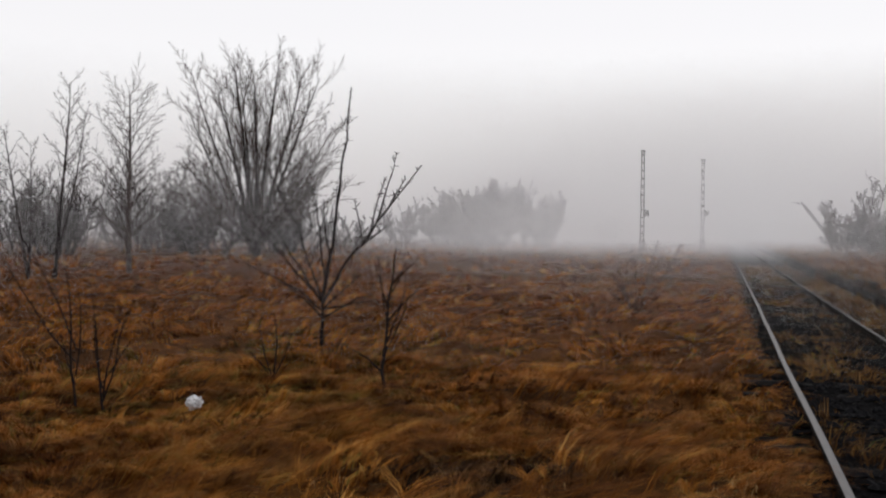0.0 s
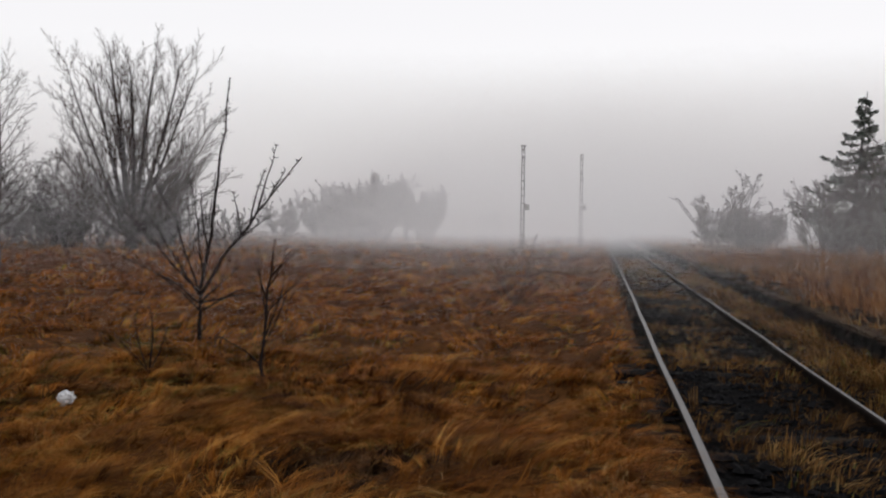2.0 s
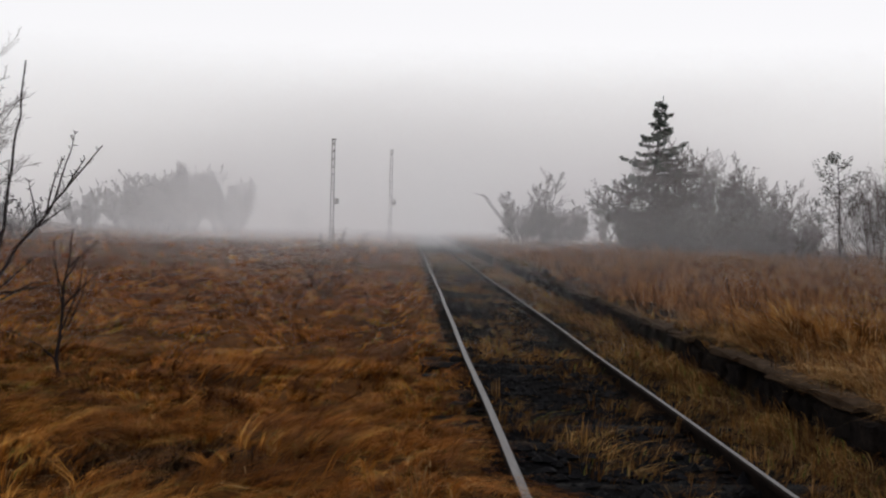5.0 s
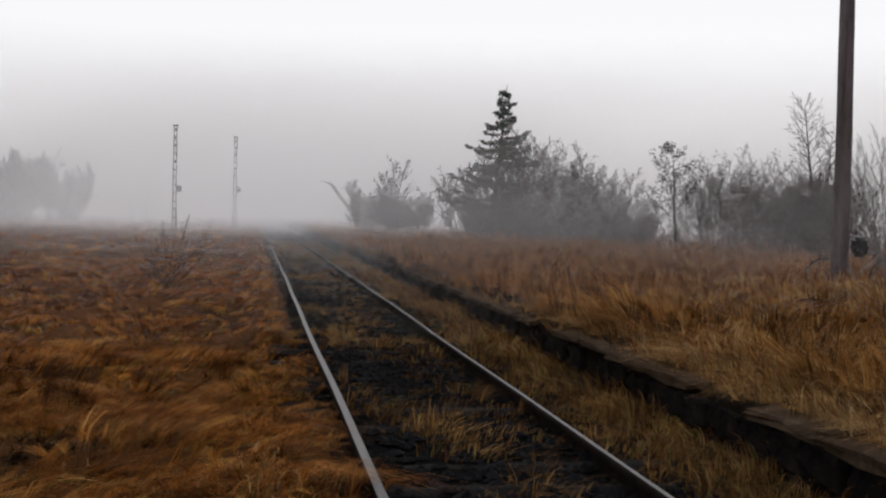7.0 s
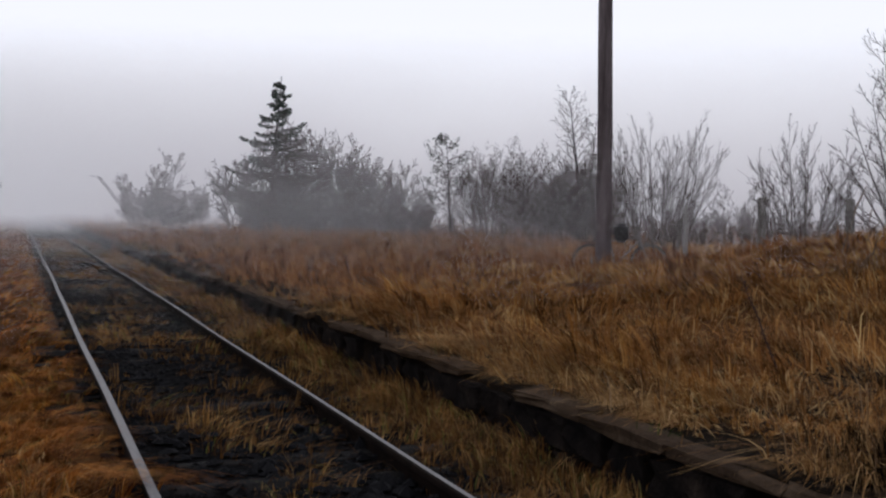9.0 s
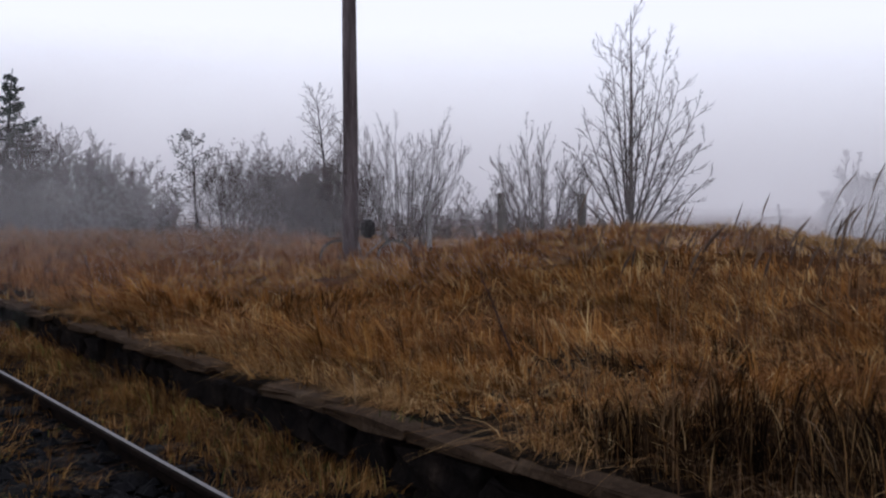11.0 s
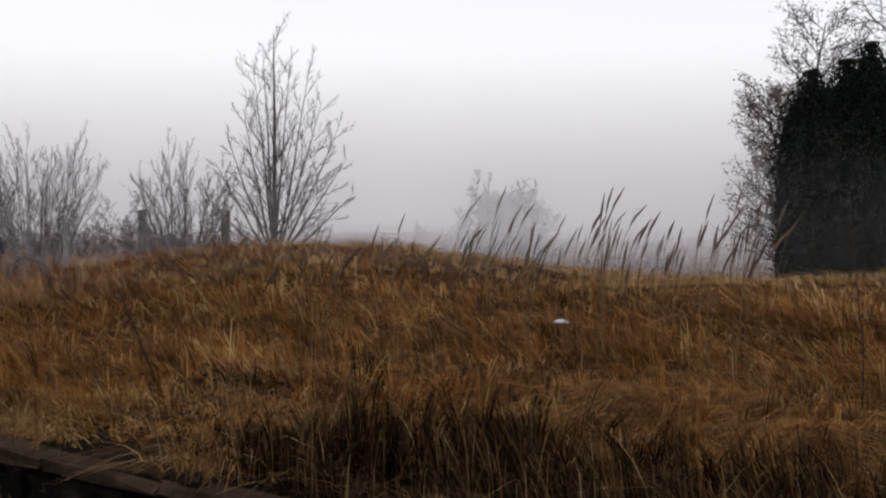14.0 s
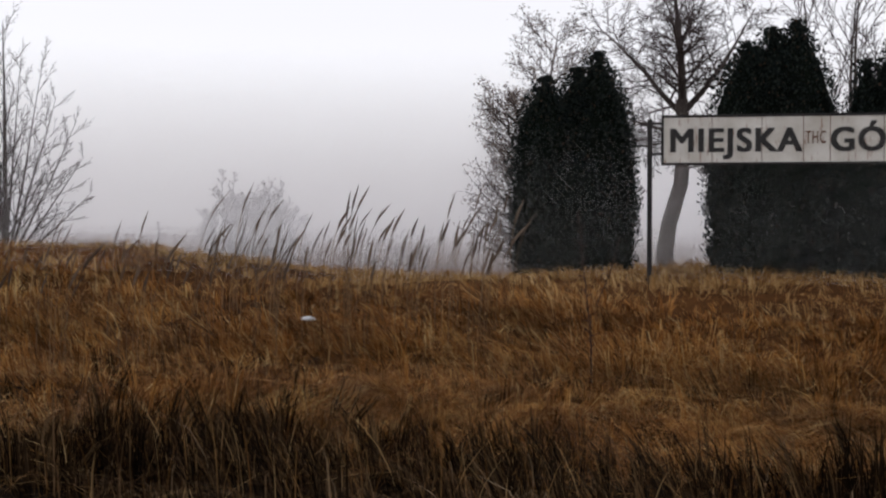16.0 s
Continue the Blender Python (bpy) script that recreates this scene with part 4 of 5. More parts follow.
fan_shrub = bare_tree("shrub", (-2.39, 23.5, -0.22), 10, [stem(2, 0, 1.5, 0.0180), stem(20, 4, 1.7, 0.0165), stem(29, 0, 1.8, 0.0165), stem(-18, 4, 1.2, 0.0135), stem(-36, -4, 1.4, 0.0135), stem(9, -4, 1.3, 0.0135), stem(-8, 0, 1.2, 0.0135), stem(44, 0, 1.1, 0.0120), stem(-48, 6, 1.1, 0.0105), stem(14, 8, 1.2, 0.0120), stem(-26, 0, 0.9, 0.0105), stem(34, -6, 1.0, 0.0105), stem(-2, 10, 0.9, 0.0105)], SPURS,
          "bare fan-shaped shrub beside the railway track", BARK_DARK, TWIG_RED, "shrub")
fan_shrub.scale = (0.95, 0.95, 0.95)


def crown_spec(c0, a0, r0, f0, c1, a1, r1, c2, a2, r2, twig, up=0.05, wander=0.06, shape=0.5):
    return [dict(count=c0, angle=a0, ratio=r0, up=up, wander=wander * 0.6, steps=9, shape=shape, thin=0.5, tip=0.12, least=twig * 1.6, **{"from": f0}),
            dict(count=c1, angle=a1, ratio=r1, up=up, wander=wander, steps=6, shape=0.45, thin=0.55, tip=0.2, least=twig * 1.25, **{"from": 0.15}),
            dict(count=c2, angle=a2, ratio=r2, up=up * 0.8, wander=wander * 1.2, steps=4, shape=0.3, thin=0.6, tip=0.3, least=twig, **{"from": 0.1}),
            dict(count=0, angle=40, ratio=0.4, up=up * 0.5, wander=wander * 1.5, steps=1, tip=0.4, **{"from": 0.1})]


def fan(n, rng, spread, length, radius, base=0.0):
    """n stems rising out of one stool."""
    out = []
    for i in range(n):
        a = 2 * math.pi * i / n + rng.uniform(-0.4, 0.4)
        t = math.tan(radians(spread * math.sqrt(rng.uniform(0.02, 1))))
        out.append(((0.12 * math.cos(a) * base, 0.12 * math.sin(a) * base, 0), (t * math.cos(a), t * math.sin(a), 1.0), length * rng.uniform(0.75, 1.0) * (1.0 if t < 0.4 else 0.85), radius * rng.uniform(0.7, 1.1)))
    return out


r = np.random.default_rng(2)


def dome_stems(rng, n, low):
    """Limbs rising out of one short trunk into a broad dome, the outer ones lower and shorter."""
    out = [((0, 0, -0.2), (0.02, 0, 1.0), 3.2, 0.42)]
    for i in range(n):
        a = -24 + 48 * (i + rng.uniform(0.1, 0.9)) / n
        t, d = math.tan(radians(a)), rng.uniform(-0.4, 0.4)
        out.append(((0.25 * t, 0.1 * d, 0.9), (0.92 * t - 0.39 * d, 0.39 * t + 0.92 * d, 1.0), rng.uniform(8.4, 9.6), rng.uniform(0.1, 0.15)))
    for i in range(low):
        a = (28 + 36 * rng.uniform(0, 1)) * (1 if i % 2 else -1)
        t, d = math.tan(radians(a)), rng.uniform(-0.8, 0.8)
        out.append(((0.1 * t, 0.1 * d, 0.7), (0.92 * t - 0.39 * d, 0.39 * t + 0.92 * d, 1.0), rng.uniform(4.4, 7.2) * (1.15 if abs(a) < 40 else 0.9), 0.075))
    return out


bare_tree("bare_tree", (-24.7, 57.2, -0.05), 21, dome_stems(r, 13, 20), crown_spec(12, 27, 0.36, 0.22, 8, 30, 0.4, 5, 32, 0.42, 0.0095, 0.03, 0.035), "broad bare tree with many spreading stems in mist", BARK_DARK, TWIG_RED)
bare_tree("bare_tree", (-19.9, 35.1, -0.05), 22, [((0, 0, 0), (0.01, 0, 1), 6.0, 0.1)], crown_spec(40, 46, 0.36, 0.15, 9, 36, 0.42, 5, 36, 0.42, 0.006, 0.05, 0.035), "slim upright bare tree with short side branches", BARK_GREY, TWIG_GREY)
bare_tree("bare_tree", (-19.8, 30.5, -0.05), 23, [((0, 0, 0), (0.1, 0, 1), 5.8, 0.07), ((0.1, 0, 0.8), (0.32, 0, 1), 4.2, 0.04)], crown_spec(22, 42, 0.2, 0.3, 6, 38, 0.35, 4, 38, 0.4, 0.006, 0.05, 0.035), "thin leaning bare tree with short twigs", BARK_DARK, TWIG_GREY)
bare_tree("bare_tree", (-20.4, 30.1, -0.05), 24, [((0, 0, 0), (-0.24, 0, 1), 4.4, 0.06), ((0, 0, 0), (0.1, 0, 1), 4.0, 0.04)], crown_spec(18, 42, 0.22, 0.3, 6, 38, 0.35, 4, 38, 0.4, 0.006, 0.05, 0.035), "thin leaning bare tree with short twigs", BARK_DARK, TWIG_GREY)


def thicket(name, spots, seed, label, twig, mats=(BARK_GREY, BRUSH), kind="stuff", dense=(7, 6, 4), category="thicket"):
    """Many-stemmed bushes joined into one far mass. spots: (x, y, z, height, spread, stems)."""
    rng = np.random.default_rng(seed)
    lines = []
    for x, y, z, h, spread, n in spots:
        spec = crown_spec(dense[0], 36, 0.42, 0.12, dense[1], 42, 0.45, dense[2], 40, 0.45, twig, 0.05, 0.04)
        out = [[] for _ in spec]
        for off, way, length, radius in fan(n, rng, spread, h, max(0.02 * h * 0.5, twig * 2), 4):
            grow(rng, np.array([x, y, z]) + np.array(off), way, length, radius, 0, spec, out)
        lines += [b for lv in out for b in lv]
    v, q = tubes(lines, 2)
    ob = new(name, mesh_of(name, v, [q], mats[1], False))
    return tagged(ob, label, category, kind=kind)


def row_of(rng, n, x0, y0, x1, y1, h, spread, stems, jitter=1.5, z=0.0):
    out = []
    for i in range(n):
        f = (i + rng.uniform(0, 1)) / n
        out.append((x0 + (x1 - x0) * f + rng.normal(0, jitter), y0 + (y1 - y0) * f + rng.normal(0, jitter), z, h * rng.uniform(0.65, 1.1), spread, stems))
    return out


r = np.random.default_rng(3)
thicket("far_woods", row_of(r, 16, -56, 60, -30, 78, 5.6, 30, 8, 2.5), 31, "far misty belt of bare trees behind the meadow", 0.026, (BARK_GREY, BARK_DARK), dense=(7, 5, 4))
thicket("far_woods", row_of(r, 26, -50, 48, -22, 66, 3.6, 44, 11, 1.5), 36, "low misty brush along the far meadow", 0.038, (BARK_GREY, BARK_DARK), dense=(5, 4, 3))
thicket("far_woods", row_of(r, 11, -29.5, 106, -15.5, 109, 5.6, 36, 12, 1.0), 32, "low far wood fading into mist", 0.05, (BARK_GREY, BARK_DARK), dense=(8, 5, 3))
thicket("far_woods", row_of(r, 3, -15, 129, -10, 129, 3.5, 30, 4, 1.0), 33, "faint far shrubs in mist", 0.04, dense=(5, 4, 2))

# ---- poles along the track ----


def concrete_mast(place, h, box_z):
    ob = thing("concrete_mast", place, "tall ladder-like concrete line pole fading into mist", "pole", "poles along the track")
    for s in (-1, 1):
        bm = bmesh.new()
        m = Matrix.Translation((s * 0.11, 0, h / 2)) @ Matrix.Diagonal((0.09, 0.16, h, 1))
        made = bmesh.ops.create_cube(bm, size=1.0, matrix=m)
        for v in made["verts"]:
            if v.co.z > h / 2:
                v.co.x *= 0.72
        bmesh.ops.bevel(bm, geom=bm.edges[:], offset=0.012, segments=1, affect="EDGES")
        part("pole_leg", bm, CONCRETE_DARK, ob)
    for i in range(int(h / 0.5)):
        part("rung", box_bm((0.2, 0.13, 0.12), (0, 0, 0.4 + i * 0.5), 0.01), CONCRETE_DARK, ob)
    part("cable_box", box_bm((0.3, 0.22, 0.4), (0.28, -0.05, box_z), 0.02), CONCRETE_DARK, ob, "small cable box on the pole")
    part("pole_cap", box_bm((0.34, 0.2, 0.1), (0, 0, h), 0.02), CONCRETE_DARK, ob)
    return ob


concrete_mast((-5.71, 74.83, 0.0), 6.65, 2.7)
concrete_mast((-2.14, 85.0, 0.0), 6.7, 2.9)


def timber_pole(place, h, r0, r1):
    ob = thing("telegraph_pole", place, "tall weathered wooden pole standing in brown grass", "pole")
    rng = np.random.default_rng(4)
    k, n = 18, 14
    v = []
    for i in range(k):
        z = h * i / (k - 1)
        for j in range(n):
            a = 2 * math.pi * j / n
            rr = (r0 + (r1 - r0) * i / (k - 1)) * (1 + rng.normal(0, 0.012))
            v.append((rr * math.cos(a) + 0.012 * math.sin(z * 0.9), rr * math.sin(a), z))
    i = (np.arange(k - 1)[:, None] * n + np.arange(n)).reshape(-1)
    j = (np.arange(k - 1)[:, None] * n + (np.arange(n) + 1) % n).reshape(-1)
    attach(new("shaft", mesh_of("shaft", v, [np.stack([i, j, j + n, i + n], 1)], POLE_WOOD, True)), ob)
    return ob


timber_pole((9.2, 18.4, 0.4), 8.5, 0.145, 0.11)


def leaning_post(place, way, h):
    ob = thing("leaning_post", place, "leaning broken timber post in the mist", "post")
    d = np.array(way) / np.linalg.norm(way)
    p = np.array([d * h * s for s in (0, 0.3, 0.6, 0.9, 1.0)])
    v, q = tubes([(p, np.array([0.16, 0.15, 0.14, 0.13, 0.05]))], 8)
    attach(new("shaft", mesh_of("shaft", v, [q], POLE_WOOD, True)), ob)
    e = p[3] + np.array([[0, 0, 0], [-0.5, 0, 0.25], [-1.0, 0, 0.3]])
    v, q = tubes([(e, np.array([0.07, 0.06, 0.02]))], 6)
    attach(new("crosspiece", mesh_of("crosspiece", v, [q], POLE_WOOD, True)), ob)


leaning_post((7.2, 84.6, 0.2), (-0.75, 0, 1.0), 4.4)


def fence_post(place, h, mat, label, lean=0.0, width=0.13):
    bm = bmesh.new()
    made = bmesh.ops.create_cube(bm, size=1.0, matrix=Matrix.Translation((0, 0, h / 2)) @ Matrix.Diagonal((width, width, h, 1)))
    bmesh.ops.subdivide_edges(bm, edges=[e for e in bm.edges if abs(e.verts[0].co.z - e.verts[1].co.z) > 0.1], cuts=4)
    rng = np.random.default_rng(int(h * 1000))
    for v in bm.verts:
        v.co += Vector((rng.normal(0, 0.006), rng.normal(0, 0.006), rng.normal(0, 0.015)))
    bmesh.ops.bevel(bm, geom=[e for e in bm.edges if e.calc_face_angle(0) > 0.6], offset=0.014, segments=1, affect="EDGES")
    ob = part("fence_post", bm, mat)
    ob.location, ob.rotation_euler = place, (0, lean, 0.3)
    tagged(ob, label, "post", "posts of the old fence")


fence_post((10.7, 18.1, 0.3), 1.28, CONCRETE, "pale weathered concrete fence post without wire", 0.02, 0.08)
fence_post((11.82, 17.35, 0.4), 1.34, CONCRETE_DARK, "dark mossy concrete fence post without wire", -0.01)
fence_post((13.3, 16.85, 0.4), 1.31, CONCRETE_DARK, "dark mossy concrete fence post among shrubs", 0.03)

# ---- bushes and trees beyond the platform ----
r = np.random.default_rng(6)


def spruce(place, h, w, seed):
    rng = np.random.default_rng(seed)
    ob = thing("spruce_tree", place, "dark ragged spruce tree rising out of bare bushes", "tree")
    s = np.linspace(0, 1, 9)
    v, q = tubes([(np.stack([0.6 * s, 0 * s, h * s], 1), 0.12 * (1 - s) + 0.015)], 7)
    attach(new("trunk", mesh_of("trunk", v, [q], BARK_DARK, True)), ob)
    limbs, pts, ways = [], [], []
    z = 1.3
    while z < h - 0.15:
        f = 1 - z / h
        for j in range(int(rng.integers(5, 8))):
            a = rng.uniform(0, 6.28)
            ln = (0.1 + w * 0.5 * f ** 1.0) * rng.uniform(0.6, 1.25)
            t = np.linspace(0, 1, 5)[:, None]
            d = np.array([math.cos(a), math.sin(a), 0])
            p = np.array([0.6 * z / h, 0, z + rng.normal(0, 0.13)]) + d * ln * t + np.array([0, 0, 1.0]) * ln * (rng.uniform(-0.4, 0.0) * t + 0.35 * t ** 2)
            limbs.append((p, 0.02 * np.linspace(1, 0.25, 5)))
            k = int(120 * ln) + 6
            u = rng.uniform(0.12, 1.0, k)
            i = np.minimum((u * 4).astype(int), 3)
            pts.append(p[i] + (p[i + 1] - p[i]) * (u * 4 - i)[:, None] + rng.normal(0, 0.035, (k, 3)))
            ways.append(np.repeat(d[None], k, 0) + rng.normal(0, 0.5, (k, 3)) - np.array([0, 0, 0.5]))
        z += rng.uniform(0.28, 0.46)
    v, q = tubes(limbs, 3)
    tagged(attach(new("limb", mesh_of("limb", v, [q], BARK_DARK, True)), ob), kind="stuff")
    attach(new("foliage", flakes(np.concatenate(pts), rng, 0.115, SPRUCE_LEAF, 0.2, np.concatenate(ways))), ob, "dark green drooping needles")
    return ob


spruce((9.5, 49.8, 0.3), 6.9, 6.0, 12)
thicket("bushes", [(8.0, 47.5, 0.3, 3.0, 30, 9), (8.8, 46.5, 0.3, 3.6, 28, 9), (9.8, 46, 0.3, 4.2, 24, 9), (10.9, 45.5, 0.3, 4.0, 22, 9), (11.8, 45, 0.3, 3.6, 24, 9), (12.6, 44.5, 0.3, 3.2, 26, 9), (13.4, 44, 0.3, 2.9, 28, 8), (14.1, 43.5, 0.3, 2.2, 30, 7)], 41, "dense bare bushes round the spruce", 0.01, dense=(11, 8, 5))
thicket("bushes", row_of(r, 9, 7.6, 46.5, 13.8, 42.5, 1.9, 42, 9, 0.4, 0.3), 46, "low dense bare brush under the spruce", 0.016, dense=(9, 7, 5))
thicket("bushes", row_of(r, 6, 5.2, 65, 8.4, 64, 2.8, 34, 8, 0.4, 0.3), 42, "low misty bare bushes by the track", 0.013, dense=(11, 8, 5))
bare_tree("bare_tree", (6.75, 64.4, 0.2), 25, fan(3, r, 16, 4.2, 0.07), crown_spec(12, 40, 0.35, 0.35, 7, 38, 0.4, 5, 38, 0.4, 0.014), "small bare tree in misty bushes", BARK_DARK, TWIG_GREY)
thicket("bushes", row_of(r, 5, 11.6, 38.4, 13.2, 38, 1.3, 24, 5, 0.3, 0.4), 43, "thin bare saplings in tall grass", 0.008, dense=(5, 4, 3))
thicket("bushes", row_of(r, 9, 14.2, 38.6, 17.0, 35, 2.9, 18, 8, 0.5, 0.4), 44, "thicket of thin bare upright stems", 0.0065, dense=(9, 6, 5))
bare_tree("bare_tree", (14.1, 39.2, 0.4), 26, [((0, 0, 0), (-0.1, 0, 1), 3.6, 0.06)], crown_spec(16, 60, 0.32, 0.3, 6, 45, 0.4, 5, 45, 0.4, 0.01, -0.03), "small crooked tree with withered hanging leaves", BARK_DARK, TWIG_RED, leaves=(1500, 0.07, SPRUCE_LEAF, "dark withered foliage"))
bare_tree("bare_tree", (16.5, 33.8, 0.4), 27, [((0, 0, 0), (-0.02, 0, 1), 4.7, 0.07), ((0.2, 0, 0), (0.1, 0, 1), 3.8, 0.05)], crown_spec(34, 46, 0.26, 0.2, 8, 36, 0.4, 5, 36, 0.4, 0.006, 0.03, 0.035), "slender bare tree with dense twigs behind the pole", BARK_DARK, TWIG_RED)
thicket("bushes", row_of(r, 6, 15.4, 35, 17.2, 33, 2.6, 30, 9, 0.4, 0.4), 47, "dense dark bush round a slender tree", 0.0075, dense=(11, 8, 4))
bare_tree("coppice_shrub", (14.66, 25.7, 0.45), 28, fan(24, r, 30, 3.2, 0.022, 4), crown_spec(8, 22, 0.4, 0.2, 6, 24, 0.4, 3, 26, 0.4, 0.0042, 0.04, 0.025), "many-stemmed bare shrub behind the pole", BARK_GREY, TWIG_GREY, "shrub")
thicket("bushes", row_of(r, 8, 16.5, 36, 24, 32, 2.2, 24, 6, 0.6, 0.4), 45, "low far bare bushes behind the fence posts", 0.007, dense=(8, 6, 4))
thicket("bushes", row_of(r, 9, 16.0, 33, 24, 30, 1.5, 46, 10, 0.5, 0.3), 50, "low dark brush behind the old fence", 0.011, dense=(7, 5, 3))


def egg_stems(rng):
    """Slender stems rising from one stool into an egg-shaped crown."""
    out = [((0, 0, 0), (0, 0, 1), 5.7, 0.075)]
    for a, ln in ((-3, 5.3), (4, 5.3), (-8, 4.8), (9, 4.9), (-14, 4.2), (16, 4.4), (-22, 3.5), (25, 3.8), (-33, 2.9), (37, 3.2), (-47, 2.3), (52, 2.7)):
        t, d = math.tan(radians(a)), rng.uniform(-0.4, 0.4)
        out.append(((0.1 * t, 0.1 * d, 0.05), (0.755 * t + 0.656 * d, -0.656 * t + 0.755 * d, 1.0), ln, 0.036))
    return out


bare_tree("bare_tree", (18.5, 21.3, 0.45), 29, egg_stems(r), crown_spec(13, 34, 0.3, 0.1, 7, 26, 0.4, 4, 28, 0.42, 0.0052, 0.022, 0.022, 0.6), "egg-shaped bare tree with many fine upright branches", BARK_GREY, TWIG_GREY)
bare_tree("coppice_shrub", (16.8, 22.7, 0.55), 30, fan(14, r, 34, 2.8, 0.022, 3), crown_spec(9, 26, 0.4, 0.25, 6, 26, 0.4, 3, 28, 0.4, 0.005, 0.05, 0.03), "spreading bare shrub beside a taller bare tree", BARK_GREY, TWIG_GREY, "shrub")
thicket("far_tree", [(85.3, 64.9, -3.6, 8.9, 26, 20), (84.2, 66.2, -3.6, 7.8, 30, 12), (86.4, 63.6, -3.6, 7.8, 30, 12)], 48, "rounded far tree almost lost in mist", 0.055, dense=(10, 7, 5), category="tree")
thicket("far_woods", row_of(r, 6, 70, 62, 96, 40, 6.0, 30, 4, 2, -3.6), 49, "faint far hedge in mist", 0.04, dense=(5, 4, 3))


def thuja(place, h, w, seed, tops):
    """A dense column: an added near-black core for the inner shade, thousands of flat sprays outside, one or more
    rounded tops.
    """
    rng = np.random.default_rng(seed)
    ob = thing("thuja_tree", place, "dense dark green columnar thuja tree behind the sign", "tree", "thuja trees")
    pts, ways = [], []
    bm = bmesh.new()
    for dx, dy, hh, ww in tops:
        n, m = 22, 16
        ring = []
        ph = rng.uniform(0, 6.28, 8)
        for i in range(n + 1):
            s = i / n
            rad = ww * 0.5 * (0.7 + 0.4 * math.sin(min(s * 2.2 + 0.3, 1.57)) if s < 0.6 else 1.1 * max(0.0, 1 - ((s - 0.6) / 0.4) ** 2.5))
            rad = max(rad, 0.02)
            row = []
            for j in range(m):
                a = 2 * math.pi * j / m
                lump = 1 + 0.07 * math.sin(3 * a + ph[0] + s * 9) + 0.06 * math.sin(5 * a + ph[1] - s * 17) + 0.05 * math.sin(2 * a + s * 29 + ph[2])
                row.append(Vector((dx + rad * lump * math.cos(a), dy + rad * lump * math.sin(a), s * hh)))
            ring.append(row)
        # Solid inner shell, added to block light behind the sprays.
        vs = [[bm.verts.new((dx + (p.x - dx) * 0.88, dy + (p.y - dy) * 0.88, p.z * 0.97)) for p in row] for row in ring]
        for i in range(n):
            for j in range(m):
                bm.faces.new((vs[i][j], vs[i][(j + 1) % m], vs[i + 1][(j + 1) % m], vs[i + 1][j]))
        g = np.array([[tuple(p) for p in row] for row in ring])
        k = int(20000 * hh * ww / 6)
        u, t = rng.uniform(0, n - 0.01, k), rng.uniform(0, m, k)
        i, j = u.astype(int), t.astype(int) % m
        fu, ft = (u % 1)[:, None], (t % 1)[:, None]
        p = (g[i, j] * (1 - ft) + g[i, (j + 1) % m] * ft) * (1 - fu) + (g[i + 1, j] * (1 - ft) + g[i + 1, (j + 1) % m] * ft) * fu
        out = p - np.array([dx, dy, 0])
        out[:, 2] = 0
        out /= np.linalg.norm(out, axis=1, keepdims=True) + 1e-6
        pts.append(p + out * (rng.normal(-0.03, 0.05, (k, 1)) + 0.1 * np.sin(p[:, 2:3] * 9 + out[:, :1] * 11) * np.sin(out[:, 1:2] * 10 + p[:, 2:3] * 5)))
        ways.append(out * 0.6 + np.array([0, 0, 1.0]))
    part("core", bm, THUJA_SHADE_CORE, ob, smooth=True)
    attach(new("foliage", flakes(np.concatenate(pts), rng, 0.047, THUJA_LEAF, 0.0, np.concatenate(ways))), ob)
    return ob


thuja((16.8, 6.4, 0.3), 3.9, 2.0, 3, [(-0.19, 0.4, 3.55, 1.0), (0.05, -0.05, 3.7, 0.9), (0.17, -0.36, 3.95, 1.05), (0.0, 0.0, 2.5, 1.65), (-0.1, 0.62, 2.6, 0.7), (0.2, -0.6, 2.9, 0.7)])
thuja((16.24, 3.1, 0.3), 4.0, 1.9, 4, [(-0.14, 0.32, 3.8, 1.0), (0.02, 0.02, 4.0, 0.95), (0.13, -0.3, 4.1, 1.0), (0.0, 0.0, 2.7, 1.5), (-0.2, 0.5, 2.7, 0.7), (0.2, -0.45, 3.0, 0.75)])
thuja((16.4, 1.42, 0.3), 3.9, 1.7, 5, [(-0.16, 0.4, 3.45, 0.55), (-0.1, 0.35, 2.5, 1.3), (0.0, 0.05, 3.75, 0.8), (0.2, -0.35, 4.0, 1.0), (0.0, -0.1, 2.6, 1.3)])

bare_tree("leafy_winter_tree", (25.3, 10.75, 0.0), 33, [((0, 0, 0), (0, 0, 1), 6.1, 0.12), ((0, 0.1, 0.3), (-0.1, 0.1, 1), 4.2, 0.07)], crown_spec(54, 60, 0.36, 0.04, 9, 38, 0.42, 5, 36, 0.42, 0.0075, 0.035, 0.04, 0.55), "tall pale tree still holding withered leaves", BARK_GREY, TWIG_GREY, leaves=(9000, 0.06, OLD_LEAF, "pale withered leaves"))


